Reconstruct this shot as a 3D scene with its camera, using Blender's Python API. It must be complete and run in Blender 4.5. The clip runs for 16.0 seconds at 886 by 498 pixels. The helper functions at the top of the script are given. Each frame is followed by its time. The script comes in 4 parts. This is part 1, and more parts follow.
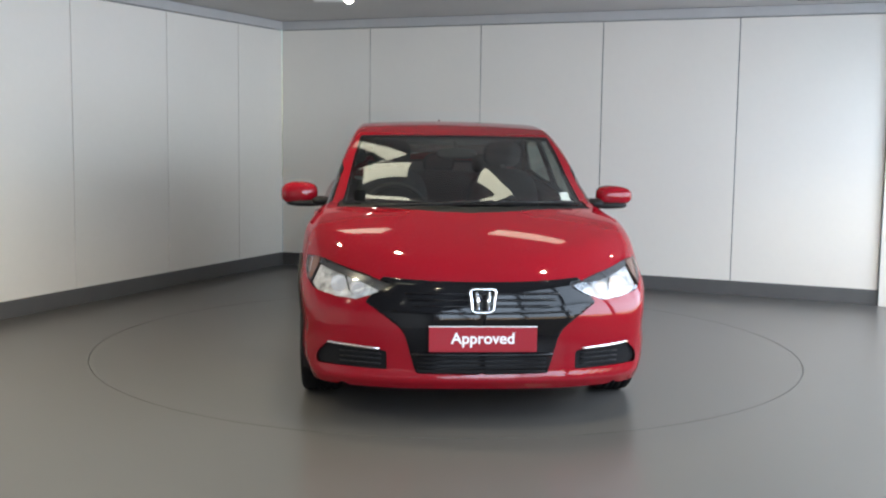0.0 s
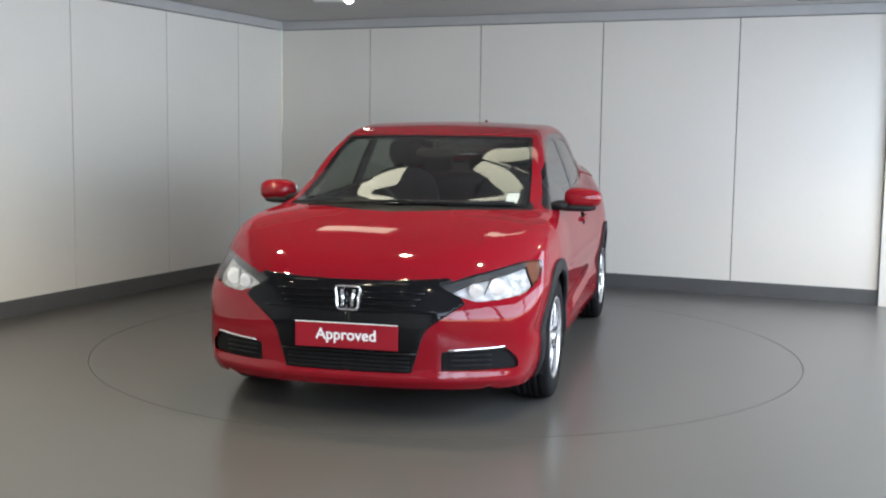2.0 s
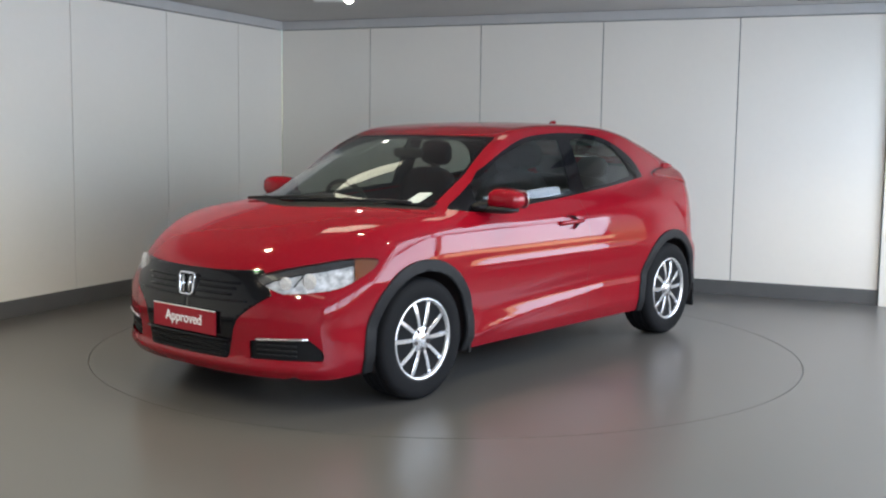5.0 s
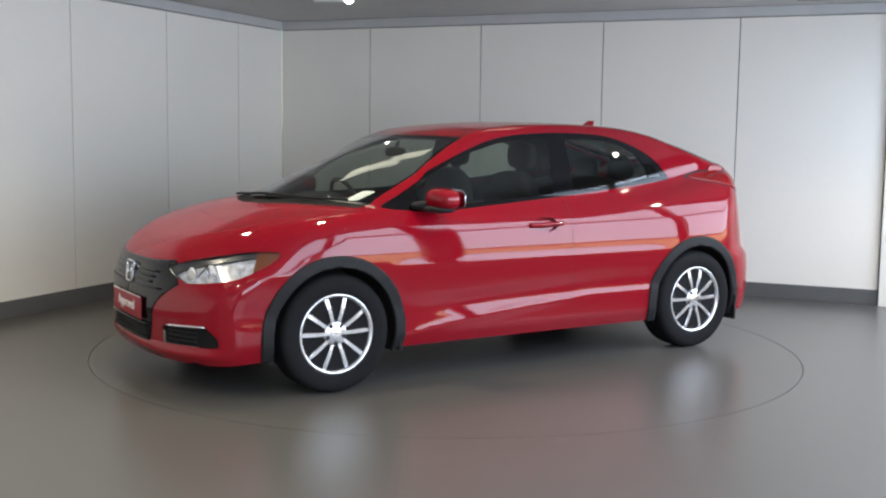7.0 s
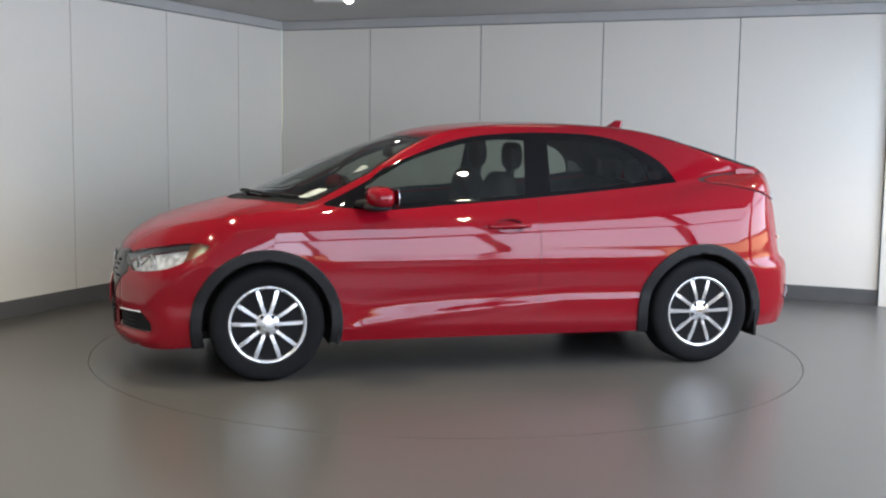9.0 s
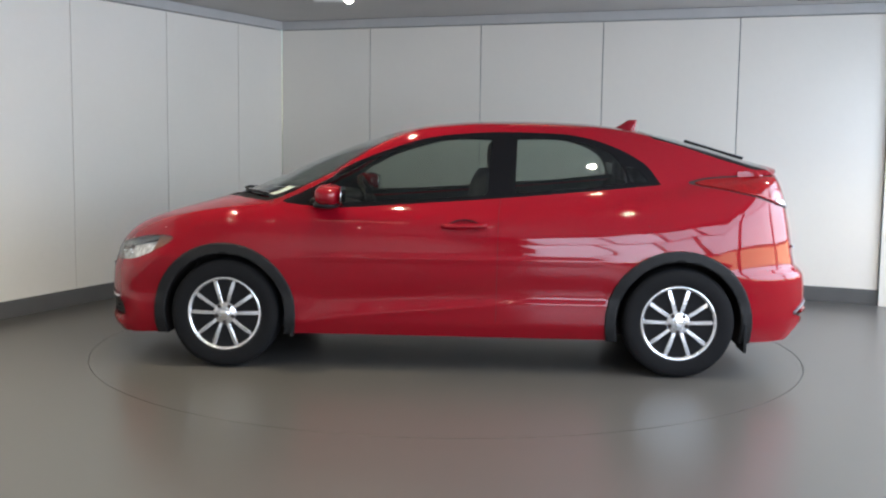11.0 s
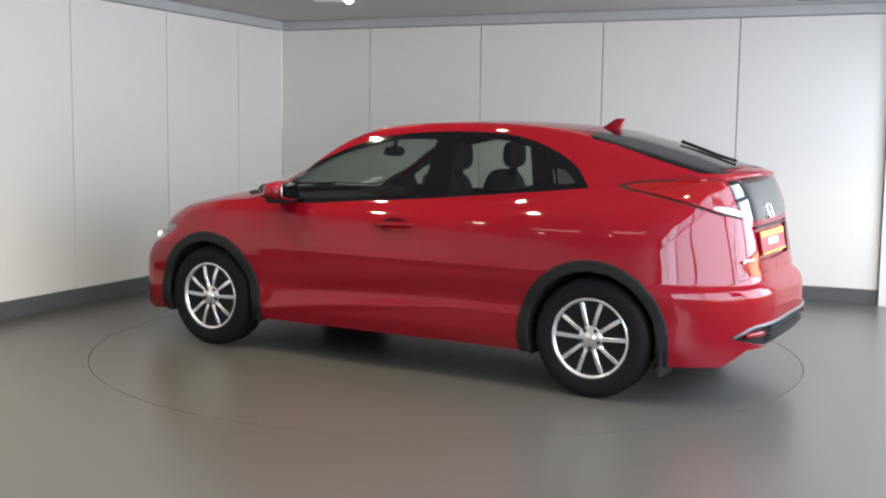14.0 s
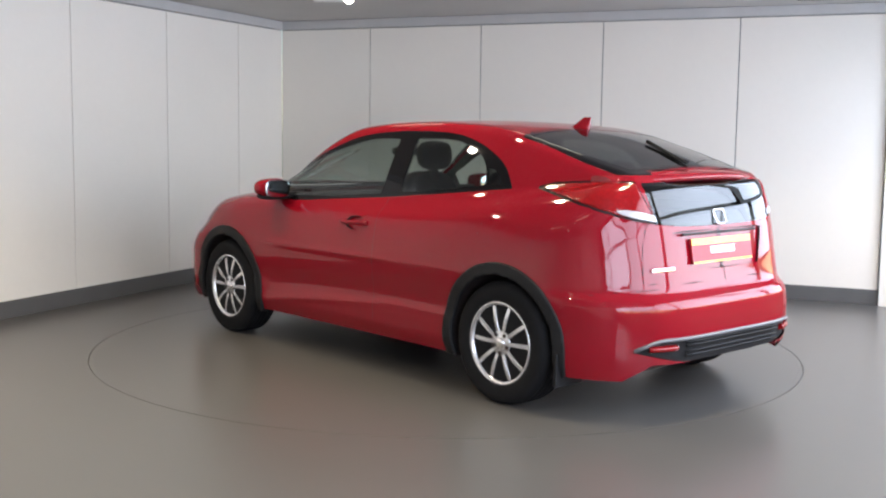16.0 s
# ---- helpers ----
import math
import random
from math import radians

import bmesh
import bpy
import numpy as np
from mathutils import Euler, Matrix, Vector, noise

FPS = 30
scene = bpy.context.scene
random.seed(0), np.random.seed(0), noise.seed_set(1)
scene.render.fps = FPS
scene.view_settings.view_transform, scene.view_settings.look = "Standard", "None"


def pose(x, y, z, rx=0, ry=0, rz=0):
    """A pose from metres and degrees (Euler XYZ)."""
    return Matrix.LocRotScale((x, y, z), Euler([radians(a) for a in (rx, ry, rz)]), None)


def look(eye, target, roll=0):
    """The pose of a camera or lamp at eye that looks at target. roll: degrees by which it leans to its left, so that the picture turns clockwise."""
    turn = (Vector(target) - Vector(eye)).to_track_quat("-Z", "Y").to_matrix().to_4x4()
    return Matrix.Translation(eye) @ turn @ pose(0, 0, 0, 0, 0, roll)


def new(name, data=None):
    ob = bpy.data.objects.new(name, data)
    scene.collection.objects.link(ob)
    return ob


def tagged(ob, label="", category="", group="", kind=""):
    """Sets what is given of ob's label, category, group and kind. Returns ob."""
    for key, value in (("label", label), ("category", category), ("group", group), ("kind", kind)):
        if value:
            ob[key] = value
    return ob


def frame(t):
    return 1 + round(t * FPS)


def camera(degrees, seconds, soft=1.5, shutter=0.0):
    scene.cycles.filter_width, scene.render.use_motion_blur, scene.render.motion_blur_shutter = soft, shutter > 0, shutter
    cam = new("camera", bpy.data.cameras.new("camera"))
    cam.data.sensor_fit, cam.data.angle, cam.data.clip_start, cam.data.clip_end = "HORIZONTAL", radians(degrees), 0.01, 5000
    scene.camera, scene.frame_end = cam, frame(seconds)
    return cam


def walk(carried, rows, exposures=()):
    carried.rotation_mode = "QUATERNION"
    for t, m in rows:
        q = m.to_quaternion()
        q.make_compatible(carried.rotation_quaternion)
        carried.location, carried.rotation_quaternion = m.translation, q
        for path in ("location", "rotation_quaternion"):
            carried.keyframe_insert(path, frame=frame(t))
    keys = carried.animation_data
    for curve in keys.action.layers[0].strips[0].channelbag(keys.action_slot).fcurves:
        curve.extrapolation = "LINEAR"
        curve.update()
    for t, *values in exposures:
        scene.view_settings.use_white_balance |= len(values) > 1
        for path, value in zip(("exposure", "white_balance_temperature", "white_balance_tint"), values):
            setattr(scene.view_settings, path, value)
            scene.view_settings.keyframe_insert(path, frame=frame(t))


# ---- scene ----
# ---------------------------------------------------------------- camera (stands still on a tripod)
cam = camera(44.4, 16.0, soft=2.2)
EYE = (0.0, -6.997, 1.370)
AIM = (EYE[0] - 0.003647 * 7, EYE[1] + 7.0, EYE[2] - 0.10708 * 7)
walk(cam, [(0.0, look(EYE, AIM, 0.76)), (16.0, look(EYE, AIM, 0.76))],
     exposures=[(0.0, 0.37, 6900, 1), (3.5, 0.30, 6900, 1), (8.0, 0.21, 6850, 3), (12.5, 0.41, 6950, 2), (16.0, 0.56, 7100, 7)])

# room frame: u runs along the back wall, v points into the room from it
CORNER = Vector((-1.697, 4.136, 0.0))
ROOM = math.degrees(math.atan2(-2.24, 5.266))


def room(u, v, z=0.0):
    """World place of a point u metres along the back wall and v metres in front of it."""
    a = radians(ROOM)
    return Vector((CORNER.x + u * math.cos(a) + v * math.sin(a), CORNER.y + u * math.sin(a) - v * math.cos(a), z))


ROOM_POSE = Matrix.Translation(CORNER) @ pose(0, 0, 0, 0, 0, ROOM)      # local x = u, local y = -v
LONG_U, LONG_V, CEIL = 7.1, 12.6, 2.46

# ---------------------------------------------------------------- light
world = bpy.data.worlds.new("sky")
scene.world = world
world.use_nodes = True
wn = world.node_tree.nodes
sky = wn.new("ShaderNodeTexSky")
sky.sky_type, sky.sun_disc, sky.sun_elevation, sky.sun_rotation = "NISHITA", False, radians(38), radians(100)
wn["Background"].inputs["Strength"].default_value = 0.12
world.node_tree.links.new(sky.outputs["Color"], wn["Background"].inputs["Color"])


def area_lamp(name, m, sx, sy, watts, colour):
    d = bpy.data.lights.new(name, "AREA")
    d.shape, d.size, d.size_y, d.energy, d.color = "RECTANGLE", sx, sy, watts, colour
    ob = new(name, d)
    ob.matrix_world = m
    return ob


# daylight in the panes of the glazed wall: pale sky above, sunlit street in the lowest strip;
# the last two bays are unseen, added and made brighter to lift the left wall
BAYS = [(0.40 + 1.9 * i, 2.18 + 1.9 * i) for i in range(6)]
BAY_END = 11.75
SKY_LIGHT, STREET_LIGHT = (0.61, 0.73, 1.0), (1.0, 0.66, 0.44)
PANES = [(1.70, 2.34, 6.4, SKY_LIGHT), (0.80, 1.60, 7.4, SKY_LIGHT), (0.66, 0.79, 4.5, STREET_LIGHT)]      # foot, head, radiance, colour
for v0, v1 in BAYS:
    for z0, z1, radiance, tint in PANES:
        at = room(LONG_U - 0.14, (v0 + v1) / 2, (z0 + z1) / 2)
        wide, high = v1 - v0 - 0.04, z1 - z0
        lamp = area_lamp("window_daylight", look(at, room(LONG_U - 3.0, (v0 + v1) / 2, (z0 + z1) / 2 - 1.2)), wide, high, radiance * (1.0 if v0 < 7 else 1.5) * math.pi * wide * high, tint)
        lamp.data.spread = radians(165)
# ---------------------------------------------------------------- materials


def material(name, colour, rough=0.5, metal=0.0, vary=0.0, scale=8.0, bump=0.0, bump_scale=60.0, coat=0.0, fine=0.0, rough_vary=0.0,
             stretch=(1, 1, 1), ior=1.5, glow=None, spec=0.5, coat_rough=0.03):
    """A principled material with clouds at two scales in colour and gloss, and a fine relief."""
    m = bpy.data.materials.new(name)
    m.use_nodes = True
    nt = m.node_tree
    p = nt.nodes["Principled BSDF"]
    p.inputs["Base Color"].default_value = (*colour, 1)
    p.inputs["Roughness"].default_value, p.inputs["Metallic"].default_value = rough, metal
    p.inputs["Coat Weight"].default_value, p.inputs["Coat Roughness"].default_value = coat, coat_rough
    p.inputs["IOR"].default_value = ior
    p.inputs["Specular IOR Level"].default_value = spec
    if glow:
        p.inputs["Emission Color"].default_value, p.inputs["Emission Strength"].default_value = (*glow[0], 1), glow[1]
    if not (vary or bump or rough_vary):
        return m
    co = nt.nodes.new("ShaderNodeTexCoord")
    mp = nt.nodes.new("ShaderNodeMapping")
    mp.inputs["Scale"].default_value = stretch
    nt.links.new(co.outputs["Object"], mp.inputs["Vector"])

    def cloud(size, detail):
        n = nt.nodes.new("ShaderNodeTexNoise")
        n.inputs["Scale"].default_value, n.inputs["Detail"].default_value = size, detail
        nt.links.new(mp.outputs["Vector"], n.inputs["Vector"])
        return n.outputs["Fac"]

    if vary:
        a, b = cloud(scale, 4), cloud(scale * 14, 3)
        mix = nt.nodes.new("ShaderNodeMix")
        mix.data_type, mix.inputs["Factor"].default_value = "FLOAT", 0.3
        nt.links.new(a, mix.inputs[2])
        nt.links.new(b, mix.inputs[3])
        ramp = nt.nodes.new("ShaderNodeMapRange")
        ramp.inputs["From Min"].default_value, ramp.inputs["From Max"].default_value = 0.3, 0.7
        ramp.inputs["To Min"].default_value, ramp.inputs["To Max"].default_value = 1 - vary, 1 + vary
        nt.links.new(mix.outputs[0], ramp.inputs["Value"])
        mul = nt.nodes.new("ShaderNodeVectorMath")
        mul.operation = "SCALE"
        mul.inputs[0].default_value = colour
        nt.links.new(ramp.outputs[0], mul.inputs["Scale"])
        nt.links.new(mul.outputs[0], p.inputs["Base Color"])
    if rough_vary:
        rr = nt.nodes.new("ShaderNodeMapRange")
        rr.inputs["From Min"].default_value, rr.inputs["From Max"].default_value = 0.3, 0.7
        rr.inputs["To Min"].default_value, rr.inputs["To Max"].default_value = max(rough - rough_vary, 0.02), rough + rough_vary
        nt.links.new(cloud(scale * 0.6, 3), rr.inputs["Value"])
        nt.links.new(rr.outputs[0], p.inputs["Roughness"])
    if bump:
        bn = nt.nodes.new("ShaderNodeBump")
        bn.inputs["Strength"].default_value, bn.inputs["Distance"].default_value = bump, 0.002
        nt.links.new(cloud(bump_scale, 3), bn.inputs["Height"])
        nt.links.new(bn.outputs[0], p.inputs["Normal"])
    return m


def glass_material(name, tint, rough=0.0):
    """Car glass: tinted see-through with a Fresnel gloss."""
    m = bpy.data.materials.new(name)
    m.use_nodes = True
    nt = m.node_tree
    out = nt.nodes["Material Output"]
    nt.nodes.remove(nt.nodes["Principled BSDF"])
    tr = nt.nodes.new("ShaderNodeBsdfTransparent")
    tr.inputs["Color"].default_value = (*tint, 1)
    gl = nt.nodes.new("ShaderNodeBsdfGlossy")
    gl.inputs["Roughness"].default_value = rough
    gl.inputs["Color"].default_value = (1, 1, 1, 1)
    lw = nt.nodes.new("ShaderNodeLayerWeight")
    lw.inputs["Blend"].default_value = 0.5
    pw = nt.nodes.new("ShaderNodeMath")
    pw.operation, pw.inputs[1].default_value = "POWER", 4.0
    fr = nt.nodes.new("ShaderNodeMath")
    fr.operation, fr.inputs[1].default_value, fr.inputs[2].default_value = "MULTIPLY_ADD", 0.85, 0.045
    nt.links.new(lw.outputs["Facing"], pw.inputs[0])
    nt.links.new(pw.outputs[0], fr.inputs[0])
    mx = nt.nodes.new("ShaderNodeMixShader")
    nt.links.new(fr.outputs[0], mx.inputs[0])
    nt.links.new(tr.outputs[0], mx.inputs[1])
    nt.links.new(gl.outputs[0], mx.inputs[2])
    nt.links.new(mx.outputs[0], out.inputs["Surface"])
    return m


M_WALL = material("white_wall_panel", (0.84, 0.79, 0.715), 0.42, vary=0.02, scale=1.3, bump=0.05, bump_scale=220)
M_FLOOR = material("grey_floor_paint", (0.088, 0.083, 0.078), 0.28, vary=0.03, scale=0.7, bump=0.02, bump_scale=160)
M_TABLE = material("grey_turntable_paint", (0.088, 0.083, 0.078), 0.28, vary=0.03, scale=0.7, bump=0.02, bump_scale=160)
M_SKIRT = material("grey_skirting", (0.105, 0.103, 0.10), 0.4, vary=0.08, scale=5)
M_GROOVE = material("dark_joint", (0.06, 0.058, 0.055), 0.7, vary=0.2, scale=20)
M_CEIL = material("ceiling_paint", (0.50, 0.485, 0.475), 0.6, vary=0.04, scale=2, bump=0.05, bump_scale=120)
M_TRIM = material("grey_trim", (0.50, 0.49, 0.48), 0.5, vary=0.05, scale=6)
M_RED = material("red_car_paint", (0.200, 0.0030, 0.0100), 0.5, spec=0.0, coat=0.80, coat_rough=0.04, vary=0.015, scale=30)
M_PLASTIC = material("black_textured_plastic", (0.011, 0.011, 0.012), 0.6, spec=0.2, vary=0.12, scale=25, bump=0.15, bump_scale=500)
M_GLOSSBLACK = material("gloss_black", (0.004, 0.004, 0.005), 0.06, spec=0.25, vary=0.05, scale=20)
# black of the joints, also put where only shade shows, as behind the spokes
M_SEAM_SHADE = material("joint_and_shade_black", (0.012, 0.006, 0.006), 0.7, vary=0.1, scale=30)
M_TYRE = material("tyre_rubber", (0.007, 0.007, 0.008), 0.8, spec=0.15, vary=0.15, scale=18, bump=0.2, bump_scale=300)
M_ALLOY = material("silver_alloy", (0.66, 0.66, 0.68), 0.26, metal=0.85, vary=0.04, scale=30)
M_DARKMETAL = material("dark_brake_metal", (0.10, 0.10, 0.105), 0.4, metal=0.9, vary=0.2, scale=30)
M_CHROME = material("chrome", (0.85, 0.85, 0.87), 0.07, metal=1.0, vary=0.02, scale=40)
M_FABRIC = material("dark_seat_fabric", (0.011, 0.011, 0.013), 0.85, vary=0.15, scale=30, bump=0.3, bump_scale=400)
M_LINING = material("dark_interior_lining", (0.013, 0.013, 0.014), 0.7, vary=0.1, scale=12)
M_GLASS = glass_material("clear_car_glass", (0.60, 0.66, 0.62))
M_PRIVACY = glass_material("rear_car_glass", (0.14, 0.155, 0.15))
M_REARPANE = glass_material("lower_rear_glass", (0.10, 0.11, 0.12))
M_CLEAR = glass_material("lamp_lens", (0.93, 0.93, 0.93))
M_WHITE = material("white_print", (0.8, 0.8, 0.8), 0.5)
# ---------------------------------------------------------------- mesh helpers


def link_mesh(name, bm, mat, parent=None, label="", smooth=False):
    me = bpy.data.meshes.new(name)
    bm.to_mesh(me)
    bm.free()
    me.materials.append(mat)
    if smooth:
        for poly in me.polygons:
            poly.use_smooth = True
    ob = new(name, me)
    if parent:
        ob.parent = parent
    if label:
        tagged(ob, label)
    return ob


def part(name, bm, mat, parent, label="", smooth=False):
    """One mesh under a thing or under a part."""
    return link_mesh(name, bm, mat, parent, label, smooth)


def box_bm(x0, x1, y0, y1, z0, z1, bevel=0.0, seg=2, bm=None):
    b = bmesh.new()
    bmesh.ops.create_cube(b, size=1)
    bmesh.ops.transform(b, matrix=Matrix.Translation(((x0 + x1) / 2, (y0 + y1) / 2, (z0 + z1) / 2)) @ Matrix.Diagonal((x1 - x0, y1 - y0, z1 - z0, 1)), verts=b.verts)
    if bevel:
        bmesh.ops.bevel(b, geom=list(b.edges), offset=bevel, segments=seg, affect="EDGES", profile=0.6)
    if bm is None:
        return b
    merge_bm(bm, b)
    return bm


def merge_bm(dst, src, m=None):
    if m is not None:
        bmesh.ops.transform(src, matrix=m, verts=src.verts)
    vs = [dst.verts.new(v.co) for v in src.verts]
    src.verts.index_update()
    for f in src.faces:
        try:
            nf = dst.faces.new([vs[v.index] for v in f.verts])
            nf.smooth = f.smooth
        except ValueError:
            pass
    src.free()
    return dst


def lathe_bm(profile, steps=48, axis="Z"):
    """A turned shape: profile of (radius, height) pairs round the z axis."""
    b = bmesh.new()
    rings = []
    for r, h in profile:
        rings.append([b.verts.new((r * math.cos(2 * math.pi * i / steps), r * math.sin(2 * math.pi * i / steps), h)) for i in range(steps)])
    for a, c in zip(rings, rings[1:]):
        for i in range(steps):
            f = b.faces.new((a[i], a[(i + 1) % steps], c[(i + 1) % steps], c[i]))
            f.smooth = True
    if profile[0][0] > 1e-6:
        b.faces.new(list(reversed(rings[0])))
    if profile[-1][0] > 1e-6:
        b.faces.new(rings[-1])
    bmesh.ops.remove_doubles(b, verts=b.verts, dist=1e-6)
    bmesh.ops.recalc_face_normals(b, faces=b.faces)
    return b


def tube_bm(points, radius, steps=8):
    """A round bar along points."""
    b = bmesh.new()
    pts = [Vector(p) for p in points]
    rings = []
    for i, p in enumerate(pts):
        d = (pts[min(i + 1, len(pts) - 1)] - pts[max(i - 1, 0)]).normalized()
        up = Vector((0, 0, 1)) if abs(d.z) < 0.9 else Vector((1, 0, 0))
        s = d.cross(up).normalized()
        u = s.cross(d)
        rings.append([b.verts.new(p + radius * (math.cos(2 * math.pi * k / steps) * s + math.sin(2 * math.pi * k / steps) * u)) for k in range(steps)])
    for a, c in zip(rings, rings[1:]):
        for k in range(steps):
            f = b.faces.new((a[k], a[(k + 1) % steps], c[(k + 1) % steps], c[k]))
            f.smooth = True
    b.faces.new(list(reversed(rings[0])))
    b.faces.new(rings[-1])
    bmesh.ops.recalc_face_normals(b, faces=b.faces)
    return b


def room_box(name, u0, u1, v0, v1, z0, z1, mat, label="", category="", bevel=0.0, parent=None, kind="structure"):
    """A box in the room's own axes."""
    ob = link_mesh(name, box_bm(u0, u1, -v1, -v0, z0, z1, bevel), mat)
    if parent is None:
        ob.matrix_world = ROOM_POSE
        tagged(ob, label, category, kind=kind)
    else:
        ob.parent = parent
        if label:
            tagged(ob, label)
    return ob


# ---------------------------------------------------------------- the room
TABLE_R = 2.225
WALL_TOP = 2.375

# floor with a round opening for the turntable
fb = bmesh.new()
seg = 128
inner = [fb.verts.new((TABLE_R * math.cos(2 * math.pi * i / seg), TABLE_R * math.sin(2 * math.pi * i / seg), 0)) for i in range(seg)]
rim_low = [fb.verts.new((v.co.x, v.co.y, -0.03)) for v in inner]
outer = [fb.verts.new((26 * math.cos(2 * math.pi * i / seg), 26 * math.sin(2 * math.pi * i / seg), 0)) for i in range(seg)]
for i in range(seg):
    j = (i + 1) % seg
    fb.faces.new((inner[i], outer[i], outer[j], inner[j]))
    fb.faces.new((inner[j], rim_low[j], rim_low[i], inner[i]))
fb.faces.new([fb.verts.new((v.co.x * 1.01, v.co.y * 1.01, -0.03)) for v in inner])
tagged(link_mesh("floor", fb, M_FLOOR), "grey painted showroom floor, slightly glossy", "floor", kind="structure")

# the turntable: a disc set flush in the floor, with a dark gap round it
td = bmesh.new()
for h in (0.0, -0.028):
    ringv = [td.verts.new(((TABLE_R - 0.0305) * math.cos(2 * math.pi * i / seg), (TABLE_R - 0.0305) * math.sin(2 * math.pi * i / seg), h)) for i in range(seg)]
    td.faces.new(ringv if h == 0.0 else list(reversed(ringv)))
td.verts.ensure_lookup_table()
for i in range(seg):
    j = (i + 1) % seg
    td.faces.new((td.verts[i], td.verts[seg + i], td.verts[seg + j], td.verts[j]))
turntable = link_mesh("turntable", td, M_TABLE)
part("edge_ring", lathe_bm([(TABLE_R - 0.030, -0.028), (TABLE_R - 0.030, 0.0), (TABLE_R - 0.0045, 0.0), (TABLE_R - 0.0045, -0.028), (TABLE_R - 0.030, -0.028)], 128), M_TABLE, turntable).data.shade_flat()
tagged(turntable, "round grey turntable set flush into the showroom floor", "turntable")


def panelled_wall(name, joints, top, along_u, label):
    """A wall of flat panels with dark joints between them. The joints are distances along the wall."""
    back = room_box(name, *((joints[0], joints[-1], -0.16, -0.012) if along_u else (-0.16, -0.012, joints[0], joints[-1])), 0.0, top, M_GROOVE, label, "wall")
    for a, b in zip(joints, joints[1:]):
        g = 0.004
        dims = (a + g, b - g, -0.0125, 0.0) if along_u else (-0.0125, 0.0, a + g, b - g)
        room_box("panel", *dims, 0.125, top - 0.004, M_WALL, parent=back, bevel=0.002)
    return back


back_wall = panelled_wall("wall_back", [0.0, 1.00, 2.16, 3.33, 4.52, 5.715], WALL_TOP, True, "white panelled wall with thin dark vertical joints")
left_wall = panelled_wall("wall_left", [0.0, 0.78, 1.86, 3.02, 4.20, 5.40, 6.6, 7.8, 9.0, 10.2, 11.4, 12.6], WALL_TOP, False, "white panelled wall with thin dark vertical joints")
# further wall past the panels, set a little forward and going down to the floor
room_box("wall_end", 5.725, LONG_U, -0.16, 0.05, 0.0, CEIL, M_WALL, "plain white wall beside the panelled wall", "wall")
room_box("skirting_back", 0.0, 5.72, 0.001, 0.014, 0.0, 0.122, M_SKIRT, "grey skirting along the panelled wall", "skirting", 0.003)
room_box("skirting_left", 0.001, 0.014, 0.016, LONG_V, 0.0, 0.122, M_SKIRT, "grey skirting along the panelled wall", "skirting", 0.003)
room_box("cornice_back", 0.0, 5.72, -0.16, 0.03, WALL_TOP + 0.002, CEIL, M_TRIM, "grey trim between wall and ceiling", "trim", 0.006)
room_box("cornice_left", -0.16, 0.03, 0.032, LONG_V, WALL_TOP + 0.002, CEIL, M_TRIM, "grey trim between wall and ceiling", "trim", 0.006)
room_box("ceiling", -0.3, LONG_U + 0.3, -0.3, LONG_V + 0.3, CEIL + 0.001, CEIL + 0.15, M_CEIL, "light grey painted ceiling", "ceiling")
room_box("wall_front", -0.16, LONG_U + 0.2, LONG_V + 0.002, LONG_V + 0.2, 0.0, CEIL, M_WALL, "plain white wall behind the showroom", "wall")
# glazed wall
room_box("wall_window_low", LONG_U, LONG_U + 0.2, 0.052, BAY_END, 0.0, 0.62, M_WALL, "low white wall under the windows", "wall")
room_box("wall_window_side", LONG_U, LONG_U + 0.2, BAY_END + 0.002, LONG_V, 0.0, CEIL, M_WALL, "plain white wall beside the windows", "wall")
room_box("wall_window_top", LONG_U, LONG_U + 0.2, 0.052, BAY_END, 2.36, CEIL, M_WALL, "white lintel over the windows", "wall")
M_FRAME = material("dark_window_frame", (0.05, 0.05, 0.055), 0.4, vary=0.1, scale=10)
# windows 5 and 6 are unseen, added for their light on the left wall
for i, (v0, v1) in enumerate(BAYS):
    w = room_box("window_%d" % (i + 1), LONG_U + 0.06, LONG_U + 0.12, v0 - 0.11, v0 + 0.0, 0.622, 2.358, M_FRAME, "dark framed shop window", "window")
    room_box("transom", LONG_U + 0.06, LONG_U + 0.12, v0 + 0.002, v1 - 0.002, 1.62, 1.68, M_FRAME, parent=w)
    pane = room_box("pane", LONG_U + 0.085, LONG_U + 0.091, v0 + 0.002, v1 + 0.008, 0.625, 2.355, M_CLEAR, parent=w)
    pane.visible_shadow = False
# ---------------------------------------------------------------- the car: a smooth solid, cut into its panels
def curve(pairs):
    """A smooth curve through (x, y) pairs with no overshoot."""
    pairs = sorted(pairs)
    xs, ys = np.array([p[0] for p in pairs]), np.array([p[1] for p in pairs])
    d = np.diff(ys) / np.diff(xs)
    m = np.concatenate([[d[0]], np.where(d[:-1] * d[1:] > 0, 2 * d[:-1] * d[1:] / (d[:-1] + d[1:] + 1e-12), 0), [d[-1]]])

    def at(x):
        x = np.asarray(x, float)
        i = np.clip(np.searchsorted(xs, x) - 1, 0, len(xs) - 2)
        h = xs[i + 1] - xs[i]
        s = np.clip((x - xs[i]) / h, 0, 1)
        return ((1 + 2 * s) * (1 - s) ** 2 * ys[i] + s * (1 - s) ** 2 * h * m[i] + s * s * (3 - 2 * s) * ys[i + 1] + s * s * (s - 1) * h * m[i + 1]
                + np.where(x < xs[0], (x - xs[0]) * m[0], 0) + np.where(x > xs[-1], (x - xs[-1]) * m[-1], 0))
    return at


